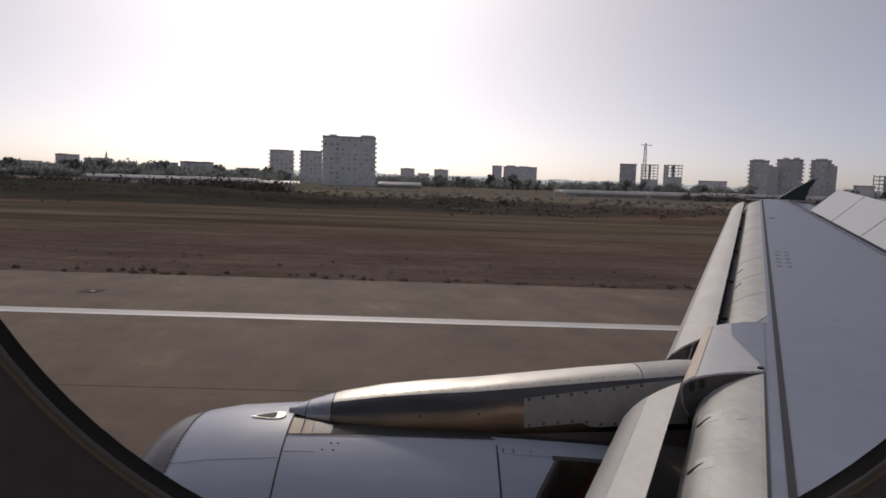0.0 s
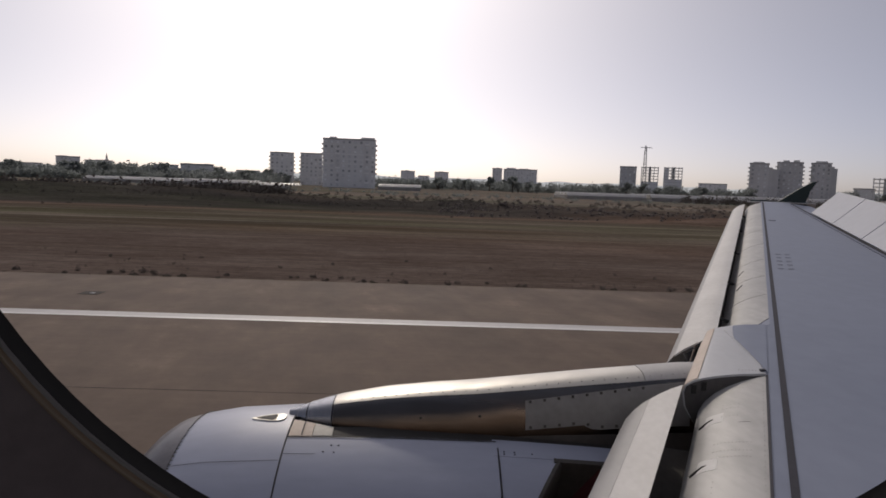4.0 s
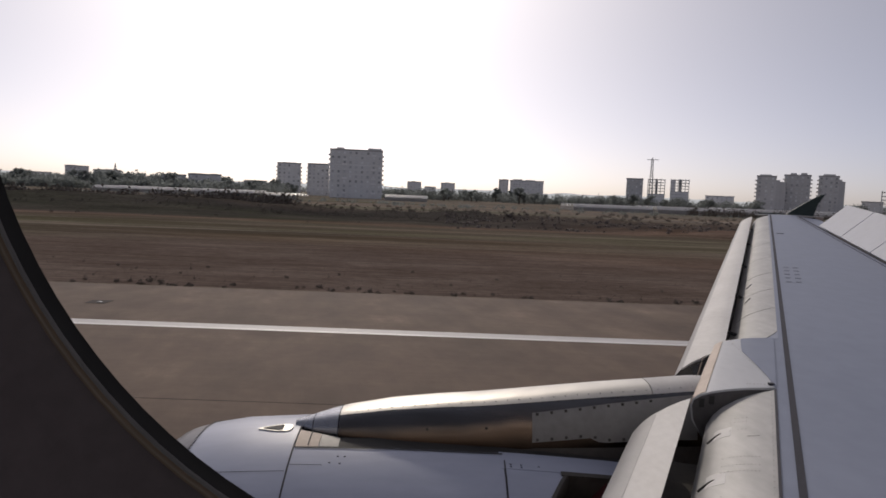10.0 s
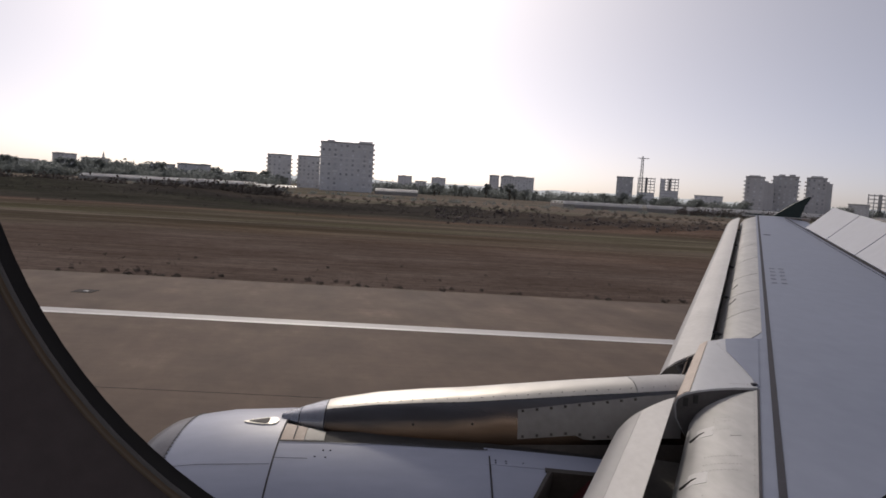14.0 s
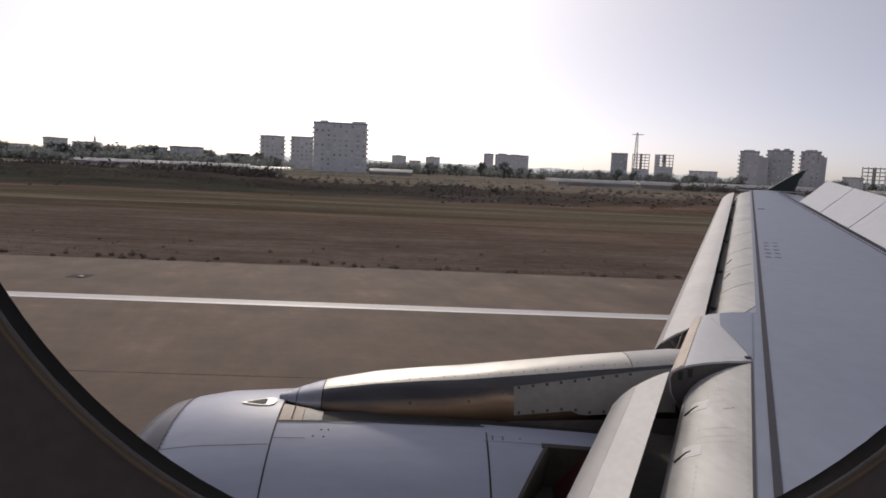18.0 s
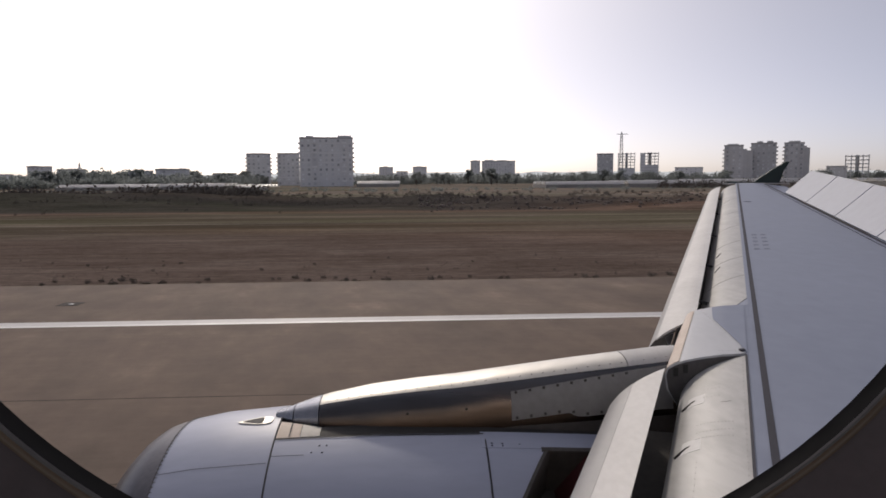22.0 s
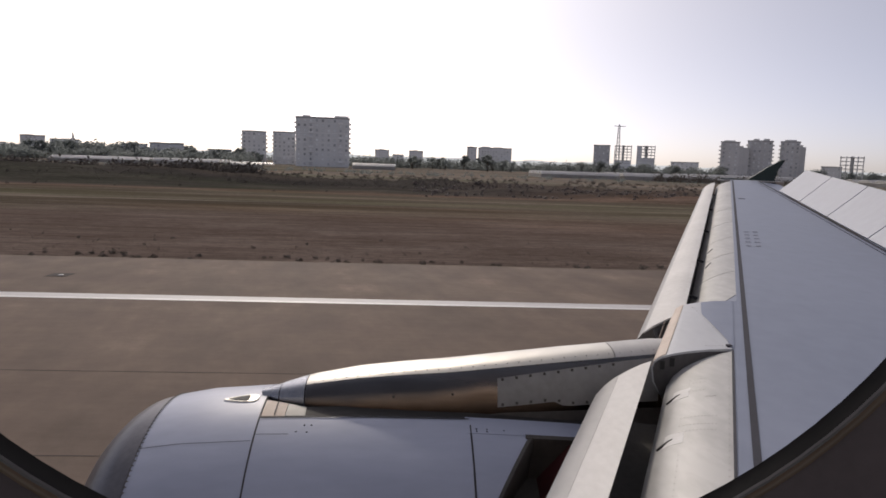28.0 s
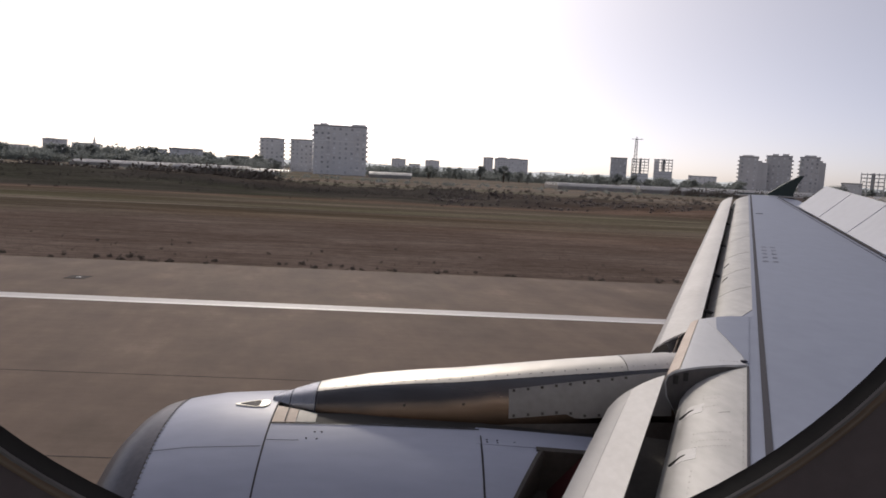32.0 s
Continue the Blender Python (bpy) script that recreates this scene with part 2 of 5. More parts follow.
RUNWAY = runway_material()
PAINT_LINE = material("worn_white_marking", [(0.60, 0.58, 0.57), (0.85, 0.84, 0.83)], 0.5, scale=0.5, stretch=(0.6, 2, 1), fine=9, bump=0.001, amount=0.6)
GREY_LINE = material("grey_marking", [(0.43, 0.415, 0.42), (0.62, 0.60, 0.60)], 0.6, scale=0.4, stretch=(0.5, 2, 1), fine=7, bump=0.001, amount=0.6)
JOINT = material("tar_joint", [(0.042, 0.036, 0.035), (0.098, 0.084, 0.078)], 0.8, scale=2, fine=20)
JOINT.node_tree.nodes["Principled BSDF"].inputs["Specular IOR Level"].default_value = 0.1
# plaster, concrete and window glass are lightened to paint distance haze into them
CONCRETE = material("haze_lifted_plaster", [(0.850, 0.838, 0.822), (0.900, 0.885, 0.868)], 0.85, scale=0.15, fine=3, bump=0.01, per_object=0.12)
BARE = material("haze_lifted_concrete", [(0.680, 0.665, 0.650), (0.780, 0.762, 0.745)], 0.9, scale=0.2, fine=4, bump=0.01, per_object=0.1)
GLASS_HAZED = material("haze_paled_window_glass", [(0.62, 0.62, 0.62), (0.72, 0.72, 0.71)], 0.35, scale=0.5, fine=3, per_object=0.5)
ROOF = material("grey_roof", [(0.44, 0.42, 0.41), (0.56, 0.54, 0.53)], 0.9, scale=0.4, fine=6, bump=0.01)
PLASTIC = material("greenhouse_film", [(0.62, 0.63, 0.66), (0.82, 0.82, 0.84)], 0.28, scale=0.15, fine=2.5, bump=0.02, amount=0.6)
STEEL = material("galvanised_steel", [(0.20, 0.20, 0.22), (0.32, 0.32, 0.34)], 0.5, metal=0.5, scale=1, fine=10)
BARK = material("bark", [(0.05, 0.04, 0.03), (0.11, 0.09, 0.07)], 0.95, scale=2, fine=14, bump=0.02)
# leaf colour is greyed and lightened to hold the distance haze
LEAF = material("haze_lifted_olive_foliage", [(0.088, 0.100, 0.090), (0.138, 0.150, 0.138)], 0.8, scale=0.6, fine=6, per_object=0.2)
def let_light_through(m, share, tone=(0.40, 0.41, 0.36)):
    """Thin leaves or film pass some of the light that falls on their backs."""
    t = m.node_tree
    p, out = t.nodes["Principled BSDF"], t.nodes["Material Output"]
    mixer, thin = t.nodes.new("ShaderNodeMixShader"), t.nodes.new("ShaderNodeBsdfTranslucent")
    mixer.inputs[0].default_value = share
    thin.inputs["Color"].default_value = (*tone, 1)
    t.links.new(p.outputs[0], mixer.inputs[1])
    t.links.new(thin.outputs[0], mixer.inputs[2])
    t.links.new(mixer.outputs[0], out.inputs[0])


# strong leaf translucence lifts the far crowns further, as haze would
let_light_through(LEAF, 0.42, (0.46, 0.50, 0.49))
let_light_through(PLASTIC, 0.6, (0.85, 0.84, 0.82))
SHRUB = material("dry_scrub", [(0.085, 0.074, 0.060), (0.165, 0.138, 0.112)], 0.9, scale=0.5, fine=5, per_object=0.2)


def ground_material():
    """Dry earth and grass in long bands, greener further out, red-brown where the soil is bare."""
    m = bpy.data.materials.new("dry_airfield_ground")
    m.use_nodes = True
    t = m.node_tree
    p = t.nodes["Principled BSDF"]
    p.inputs["Roughness"].default_value = 0.95
    p.inputs["Specular IOR Level"].default_value = 0.0
    geo = t.nodes.new("ShaderNodeNewGeometry")

    def noise_of(scale, stretch, detail=6, rough=0.62):
        mp, nz = t.nodes.new("ShaderNodeMapping"), t.nodes.new("ShaderNodeTexNoise")
        mp.inputs["Scale"].default_value = stretch
        nz.inputs["Scale"].default_value, nz.inputs["Detail"].default_value, nz.inputs["Roughness"].default_value = scale, detail, rough
        t.links.new(geo.outputs["Position"], mp.inputs[0])
        t.links.new(mp.outputs[0], nz.inputs["Vector"])
        return nz.outputs["Fac"]

    def ramp_of(fac, stops):
        r = t.nodes.new("ShaderNodeValToRGB")
        e = r.color_ramp.elements
        e[0].position, e[0].color = stops[0][0], (*stops[0][1], 1)
        e[1].position, e[1].color = stops[-1][0], (*stops[-1][1], 1)
        for pos, c in stops[1:-1]:
            e.new(pos).color = (*c, 1)
        t.links.new(fac, r.inputs[0])
        return r.outputs[0]

    def mix(fac, a, b):
        n = t.nodes.new("ShaderNodeMix")
        n.data_type = "RGBA"
        t.links.new(fac, n.inputs[0])
        t.links.new(a, n.inputs[6])
        t.links.new(b, n.inputs[7])
        return n.outputs[2]

    earth = ramp_of(noise_of(0.22, (0.35, 0.5, 1), 8, 0.7), [(0.32, (0.116, 0.089, 0.077)), (0.5, (0.153, 0.119, 0.104)), (0.68, (0.200, 0.161, 0.143))])
    grass = ramp_of(noise_of(0.16, (0.10, 0.8, 1)), [(0.34, (0.098, 0.083, 0.065)), (0.5, (0.146, 0.123, 0.099)), (0.68, (0.200, 0.172, 0.140))])
    red = ramp_of(noise_of(0.10, (0.4, 1.2, 1)), [(0.34, (0.165, 0.110, 0.092)), (0.52, (0.225, 0.158, 0.134)), (0.68, (0.290, 0.222, 0.190))])
    heath = ramp_of(noise_of(0.12, (0.35, 1.3, 1)), [(0.34, (0.062, 0.058, 0.054)), (0.52, (0.086, 0.078, 0.072)), (0.7, (0.120, 0.108, 0.097))])
    # far dry grass, its colour lightened to carry the haze over it
    hazed_field = ramp_of(noise_of(0.03, (0.3, 1.0, 1)), [(0.34, (0.165, 0.145, 0.125)), (0.5, (0.215, 0.190, 0.168)), (0.68, (0.285, 0.255, 0.226))])
    sep = t.nodes.new("ShaderNodeSeparateXYZ")
    t.links.new(geo.outputs["Position"], sep.inputs[0])
    wob = t.nodes.new("ShaderNodeMath")
    wob.operation = "MULTIPLY_ADD"
    t.links.new(noise_of(0.03, (0.35, 1, 1)), wob.inputs[0])
    wob.inputs[1].default_value = 8
    t.links.new(sep.outputs["Y"], wob.inputs[2])

    def step(a, b, up=1.0):
        r = t.nodes.new("ShaderNodeMapRange")
        r.inputs["From Min"].default_value, r.inputs["From Max"].default_value = a + 4, b + 4
        r.inputs["To Max"].default_value = up
        t.links.new(wob.outputs[0], r.inputs["Value"])
        return r.outputs[0]

    def times(a, b):
        n = t.nodes.new("ShaderNodeMath")
        n.operation = "MULTIPLY"
        t.links.new(a, n.inputs[0])
        t.links.new(b, n.inputs[1])
        return n.outputs[0]

    c = mix(step(52, 64), earth, grass)
    # worn wheel tracks and mown strips lie along the runway
    track = noise_of(0.30, (0.030, 1.0, 1), 4, 0.55)
    pale = ramp_of(track, [(0.58, (0, 0, 0)), (0.64, (1, 1, 1))])
    worn = ramp_of(track, [(0.34, (1, 1, 1)), (0.40, (0, 0, 0))])
    sand, rut = t.nodes.new("ShaderNodeRGB"), t.nodes.new("ShaderNodeRGB")
    sand.outputs[0].default_value, rut.outputs[0].default_value = (0.270, 0.245, 0.205, 1), (0.085, 0.070, 0.058, 1)
    strip = step(52, 60, 0.6)
    c = mix(times(pale, strip), c, sand.outputs[0])
    c = mix(times(worn, strip), c, rut.outputs[0])
    c = mix(step(88, 96), c, red)
    east = t.nodes.new("ShaderNodeMapRange")
    east.inputs["From Min"].default_value, east.inputs["From Max"].default_value = 4, 60
    east.inputs["To Min"].default_value, east.inputs["To Max"].default_value = 1, 0.55
    t.links.new(sep.outputs["X"], east.inputs["Value"])
    c = mix(times(step(93, 99), east.outputs[0]), c, heath)
    c = mix(step(145, 175), c, hazed_field)
    fleck = ramp_of(noise_of(2.2, (0.6, 1.4, 1), 5, 0.7), [(0.35, (0.78, 0.77, 0.76)), (0.65, (1.14, 1.14, 1.13))])
    mul = t.nodes.new("ShaderNodeMix")
    mul.data_type, mul.blend_type = "RGBA", "MULTIPLY"
    mul.inputs[0].default_value = 1.0
    t.links.new(c, mul.inputs[6])
    t.links.new(fleck, mul.inputs[7])
    rake = ramp_of(noise_of(0.9, (0.06, 1.0, 1), 7, 0.74), [(0.36, (0.78, 0.77, 0.76)), (0.5, (1.0, 1.0, 0.99)), (0.65, (1.17, 1.17, 1.15))])
    raked = t.nodes.new("ShaderNodeMix")
    raked.data_type, raked.blend_type = "RGBA", "MULTIPLY"
    raked.inputs[0].default_value = 1.0
    t.links.new(mul.outputs[2], raked.inputs[6])
    t.links.new(rake, raked.inputs[7])
    # sparse green growth and rusty dry growth in broad patches, away from the runway's edge
    growth = ramp_of(noise_of(0.018, (0.5, 1.6, 1), 5, 0.6), [(0.36, (0.80, 0.98, 0.66)), (0.5, (1.0, 1.0, 1.0)), (0.64, (1.18, 0.94, 0.76))])
    grown = t.nodes.new("ShaderNodeMix")
    grown.data_type, grown.blend_type = "RGBA", "MULTIPLY"
    t.links.new(step(38, 62, 0.55), grown.inputs[0])
    t.links.new(raked.outputs[2], grown.inputs[6])
    t.links.new(growth, grown.inputs[7])
    t.links.new(grown.outputs[2], p.inputs["Base Color"])
    b = t.nodes.new("ShaderNodeBump")
    b.inputs["Distance"].default_value = 0.12
    t.links.new(noise_of(1.3, (1, 1, 1), 6), b.inputs["Height"])
    t.links.new(b.outputs[0], p.inputs["Normal"])
    return m


GROUND = ground_material()


# ---- helpers of this scene ----
def empty(name, label="", category="", group="", kind="", at=(0, 0, 0)):
    ob = new(name)
    ob.location = at
    return tagged(ob, label, category, group, kind)


def mesh_from(verts, faces, mat, smooth=True):
    me = bpy.data.meshes.new("mesh")
    me.from_pydata([tuple(v) for v in verts], [], faces)
    me.materials.append(mat)
    if smooth:
        me.polygons.foreach_set("use_smooth", [True] * len(me.polygons))
    me.update()
    return me


def part(name, me, parent=None, label="", at=None, kind=""):
    ob = new(name, me)
    ob.parent = parent
    if at is not None:
        ob.matrix_basis = at
    return tagged(ob, label, kind=kind)


def box_data(a, b, verts, faces):
    i = len(verts)
    (x0, y0, z0), (x1, y1, z1) = a, b
    verts += [(x0, y0, z0), (x1, y0, z0), (x1, y1, z0), (x0, y1, z0), (x0, y0, z1), (x1, y0, z1), (x1, y1, z1), (x0, y1, z1)]
    faces += [tuple(i + k for k in f) for f in ((0, 3, 2, 1), (4, 5, 6, 7), (0, 1, 5, 4), (1, 2, 6, 5), (2, 3, 7, 6), (3, 0, 4, 7))]


def box(a, b, mat):
    v, f = [], []
    box_data(a, b, v, f)
    return mesh_from(v, f, mat, False)


def boxes(pairs, mat):
    v, f = [], []
    for a, b in pairs:
        box_data(a, b, v, f)
    return mesh_from(v, f, mat, False)


def soft_box(a, b, mat, r=0.02):
    bm = bmesh.new()
    bmesh.ops.create_cube(bm, size=1)
    a, b = Vector(a), Vector(b)
    for v in bm.verts:
        v.co = Vector([(a[k] + b[k]) / 2 + v.co[k] * (b[k] - a[k]) for k in range(3)])
    bmesh.ops.bevel(bm, geom=bm.edges[:], offset=r, segments=2, affect="EDGES", profile=0.6)
    me = bpy.data.meshes.new("mesh")
    bm.to_mesh(me)
    bm.free()
    me.materials.append(mat)
    return me


def grid(rows, mat, closed=False, thick=0.0, inward=None):
    """A sheet through rows of points; thick gives it a back and edges, shifted along the sheet's normals."""
    n, k = len(rows), len(rows[0])
    verts = [Vector(p) for r in rows for p in r]
    m = k if closed else k - 1
    quad = lambda i, j, o=0: (o + i * k + j, o + i * k + (j + 1) % k, o + (i + 1) * k + (j + 1) % k, o + (i + 1) * k + j)
    faces = [quad(i, j) for i in range(n - 1) for j in range(m)]
    if thick:
        me = bpy.data.meshes.new("tmp")
        me.from_pydata([tuple(v) for v in verts], [], faces)
        me.update()
        normals = [v.normal.copy() for v in me.vertices]
        bpy.data.meshes.remove(me)
        off = len(verts)
        verts += [v - nn * thick for v, nn in zip(verts[:off], normals)]
        faces += [tuple(reversed(quad(i, j, off))) for i in range(n - 1) for j in range(m)]
        ring = lambda i, j: i * k + j
        for j in range(m):
            j2 = (j + 1) % k
            faces.append((ring(0, j2), ring(0, j), off + ring(0, j), off + ring(0, j2)))
            faces.append((ring(n - 1, j), ring(n - 1, j2), off + ring(n - 1, j2), off + ring(n - 1, j)))
        if not closed:
            for i in range(n - 1):
                faces.append((ring(i, 0), ring(i + 1, 0), off + ring(i + 1, 0), off + ring(i, 0)))
                faces.append((ring(i + 1, k - 1), ring(i, k - 1), off + ring(i, k - 1), off + ring(i + 1, k - 1)))
    me = mesh_from(verts, faces, mat)
    me.set_sharp_from_angle(angle=radians(40))
    return me


def tube(points, r, mat, sides=6):
    rows = []
    for i, p in enumerate(points):
        p = Vector(p)
        d = (Vector(points[min(i + 1, len(points) - 1)]) - Vector(points[max(i - 1, 0)])).normalized()
        u = d.orthogonal().normalized()
        w = d.cross(u)
        rr = r[i] if isinstance(r, (list, tuple)) else r
        rows.append([p + (u * math.cos(2 * math.pi * k / sides) + w * math.sin(2 * math.pi * k / sides)) * rr for k in range(sides)])
    return grid(rows, mat, closed=True)


def lerp(x, xs, ys):
    return float(np.interp(x, xs, ys))


# ---- ground and runway ----
def ground_height(x, y):
    """Flat beside the runway, low spoil heaps and ridges further out, flat again towards the far fields."""
    ease = lambda v: max(0.0, min(1.0, v))
    n = noise.noise((x * 0.045, y * 0.09, 1.7)) + 0.5 * noise.noise((x * 0.16, y * 0.22, 4.1)) + 0.25 * noise.noise((x * 0.5, y * 0.6, 2.2))
    heaps = ease((y - 88) / 10) * ease((150 - y) / 20) * ease((x + 10) / 25) * max(0.0, 0.35 + 1.1 * n)
    bank = math.exp(-(((y - 122 - 4 * math.sin(x * 0.03)) / 8) ** 2)) * (0.9 + 1.1 * ease((-5 - x) / 35) + 0.55 * n) * ease((45 - x) / 30)
    low = ease((y - 70) / 20) * ease((185 - y) / 20) * 0.22 * max(0.0, n)
    b = 0.05 * noise.noise((x * 0.3, y * 0.3, 8.0)) * ease((y - 32) / 10)
    return -0.06 + heaps + bank + low + b


def build_ground():
    xs = [-4800, -2500, -1200, -600, -380] + list(np.arange(-260, 261, 3.0)) + [380, 600, 1200, 2500, 4800]
    ys = [-4800, -1200, -200, -40, 26, 29.6] + list(np.arange(31, 60, 1.5)) + list(np.arange(60, 190, 2.0)) + [200, 240, 300, 400, 600, 900, 1500, 2600, 4800]
    rows = [[(x, y, ground_height(x, y) if abs(x) < 300 and 30 < y < 186 else (-0.06 if y > -40 or y < -40 else -0.06)) for x in xs] for y in ys]
    ob = part("ground", grid(rows, GROUND))
    tagged(ob, "dry brown airfield grass and bare earth", "ground", kind="structure")


build_ground()

runway = part("runway", boxes([((-1500, -26.5, -0.4), (1500, 29.4, 0.0))], RUNWAY))
tagged(runway, "worn brown-grey concrete runway with tar joints", "runway", kind="structure")
part("edge_line", box((-1500, 20.83, -0.01), (1500, 21.06, 0.005), PAINT_LINE), runway, "white painted runway edge line")
part("edge_line", box((-1500, 21.07, -0.01), (1500, 21.58, 0.005), GREY_LINE), runway, "greyer far part of the edge line")
for jy in (13.75, 9.75, 5.75, 1.75):
    part("joint", box((-1500, jy - 0.011, -0.01), (1500, jy + 0.011, 0.004), JOINT), runway, "dark tar joint")


# ---- the airliner: swept wing, engine, pylon ----
airliner = empty("airliner", "white airliner with raised spoilers and open thrust reverser", "airplane", at=(3.0, 1.0, 0.0))
airliner.matrix_basis = Matrix.Identity(4)

SWEEP, ROOT_Z, RISE = 0.475, 3.03, 0.0775


def on_wing(y, o, d=0.0):
    """A point of the wing at y metres out, o behind the sweep line and d under the upper skin's plane."""
    return Vector((SWEEP * y + o, y, ROOT_Z + RISE * y - d))


def hinge(y):
    return 0.348 * y + 2.75 - SWEEP * y


def strip(profile, y0, y1, n, mat, size=lambda y: 1.0, thick=0.0):
    ys = [y0 + (y1 - y0) * i / n for i in range(n + 1)]
    return grid([[on_wing(y, 0.14 + (o - 0.14) * size(y), d * size(y)) for o, d in profile] for y in ys], mat, thick=thick)


def solid_strip(profile, y0, y1, n, mat, size=lambda y: 1.0, skew=0.0, shut=True):
    """A closed section swept along the wing, with its ends shut."""
    ys = [y0 + (y1 - y0) * i / n for i in range(n + 1)]
    k = len(profile)
    verts = [on_wing(y - skew * (o + 0.6) * (1 - (y - y0) / (y1 - y0)) ** 6, o * size(y), d * size(y)) for y in ys for o, d in profile]
    faces = [(i * k + j, i * k + (j + 1) % k, (i + 1) * k + (j + 1) % k, (i + 1) * k + j) for i in range(n) for j in range(k)]
    faces += [tuple(range(k - 1, -1, -1)), tuple(n * k + j for j in range(k))] if shut else []
    me = mesh_from(verts, faces, mat)
    me.set_sharp_from_angle(angle=radians(35))
    return me


def skin_start(y):
    return lerp(y, (3.80, 3.82, 4.88, 4.89), (0.14, 0.136, 0.116, 0.18))


def build_wing():
    wing = part("wing", grid([[on_wing(y, skin_start(y) + (hinge(y) - skin_start(y)) * s, 0.0) for s in (0, 0.05, 0.2, 0.4, 0.6, 0.8, 1.0)] for y in sorted(list(np.linspace(-0.3, 15.2, 40)) + [3.80, 3.82, 4.88, 4.89])], WING_WHITE, thick=0.03), airliner, "pale blue-white wing upper skin")
    part("lower_skin", grid([[on_wing(y, -0.1 + (hinge(y) + 0.3) * s, 0.42 * lerp(y, (3, 15), (1, 0.45))) for s in (1, 0.5, 0)] for y in np.linspace(0.5, 15.2, 12)], SLAT_WHITE, thick=0.02), wing)
    shrink = lambda y: lerp(y, (5.0, 9.0, 15), (1.0, 0.95, 0.86))
    nose = [(0.145, 0.003), (0.08, 0.016), (0.0, 0.039), (-0.08, 0.072), (-0.15, 0.112), (-0.203, 0.160), (-0.239, 0.222), (-0.245, 0.30), (-0.20, 0.40), (-0.1, 0.46)]
    part("leading_edge", strip(nose, 0.5, 3.80, 12, NOSE_METAL, lambda y: 1.0, -0.01), wing, "dull grey metal fixed leading edge")
    part("leading_edge", grid([[on_wing(y, skin_start(y) + (o - 0.14) * shrink(y), d * shrink(y)) for o, d in nose] for y in np.linspace(4.9, 14.9, 30)], NOSE_METAL, thick=-0.01), wing, "dull grey metal fixed leading edge")
    full = [(0.141, -0.003), (0.0, 0.002), (-0.13, 0.016), (-0.22, 0.032), (-0.28, 0.050), (-0.325, 0.078), (-0.338, 0.115), (-0.325, 0.20), (-0.25, 0.32)]
    taper = lambda y: lerp(y, (3.82, 4.88), (1.0, 0.86))
    apron = part("pylon_apron", solid_strip(full + [(0.13, 0.32)], 3.82, 4.88, 8, APRON_WHITE, taper), wing, "white fixed leading edge over the pylon")
    part("end_plate", mesh_from([on_wing(3.817, o, d) for o, d in [(0.12, 0.012), (0.0, 0.014), (-0.13, 0.028), (-0.22, 0.044), (-0.28, 0.062), (-0.318, 0.085), (-0.328, 0.118), (-0.315, 0.20), (-0.25, 0.32), (0.12, 0.32)]], [tuple(range(10))], END_GREY, False), apron, "dark grey end plate")
    for o, d in ((-0.272, 0.094), (-0.215, 0.076)):
        p = on_wing(3.812, o, d)
        part("drain_slot", box(p + Vector((-0.012, -0.006, -0.028)), p + Vector((0.012, 0.003, 0.022)), BLACK), apron)
    part("apron_strip", grid([[on_wing(y, o * taper(y) - 0.002, d * taper(y) - 0.004) for o, d in ((-0.255, 0.042), (-0.28, 0.050), (-0.325, 0.078), (-0.340, 0.115))] for y in np.linspace(3.83, 4.87, 6)], TAN, thick=-0.004), apron, "tan nose strip")
    cut = lambda y: lerp(y, (3.83, 4.0, 4.56, 4.75, 4.87), (0.132, 0.103, -0.073, -0.087, -0.09))
    crown = lambda o: lerp(-o, (-0.15, -0.141, 0.0, 0.13, 0.22), (-0.003, -0.003, 0.002, 0.016, 0.032))
    part("skin_panel", grid([[on_wing(y, o, crown(o / taper(y)) * taper(y) - 0.004) for o in [cut(y) + (0.15 - cut(y)) * k / 8 for k in range(9)]] for y in [3.835, 3.92] + list(np.linspace(4.0, 4.87, 12))], WING_WHITE, thick=0.003), apron, "pale blue-white skin corner with a slanted edge")
    part("corner_bolt", soft_box(on_wing(3.85, 0.112, 0.0), on_wing(3.88, 0.128, -0.012), STRIPE, 0.003), apron)
    nose_d = lambda o: lerp(-o, [-q[0] for q in nose[:8]], [q[1] for q in nose[:8]])
    slant = lambda y: lerp(y, (4.90, 5.07), (0.075, 0.176))
    part("skin_panel", grid([[on_wing(y, o, nose_d((o - skin_start(y)) / shrink(y) + 0.14) * shrink(y) - 0.004) for o in [slant(y) + (0.19 - slant(y)) * k / 6 for k in range(7)]] for y in np.linspace(4.895, 5.07, 5)], WING_WHITE, thick=0.003), wing, "slanted corner of the skin")
    # slats, let down
    for y0, y1, n, size, skew in ((0.5, 3.78, 10, lambda y: 1.0, 0.0), (4.66, 14.8, 40, lambda y: lerp(y, (4.8, 14.5), (0.84, 0.68)), 0.0)):
        top = [(-0.305, 0.062), (-0.36, 0.082), (-0.43, 0.115), (-0.435, 0.128), (-0.36, 0.095), (-0.31, 0.072)]
        front = [(-0.43, 0.113), (-0.50, 0.152), (-0.57, 0.205), (-0.625, 0.27), (-0.655, 0.34), (-0.65, 0.41), (-0.60, 0.45), (-0.52, 0.40), (-0.45, 0.28), (-0.425, 0.16)]
        if y0 < 3:
            top = [(-0.335, 0.062), (-0.39, 0.082), (-0.46, 0.115), (-0.52, 0.150), (-0.523, 0.164), (-0.46, 0.130), (-0.39, 0.095), (-0.34, 0.072)]
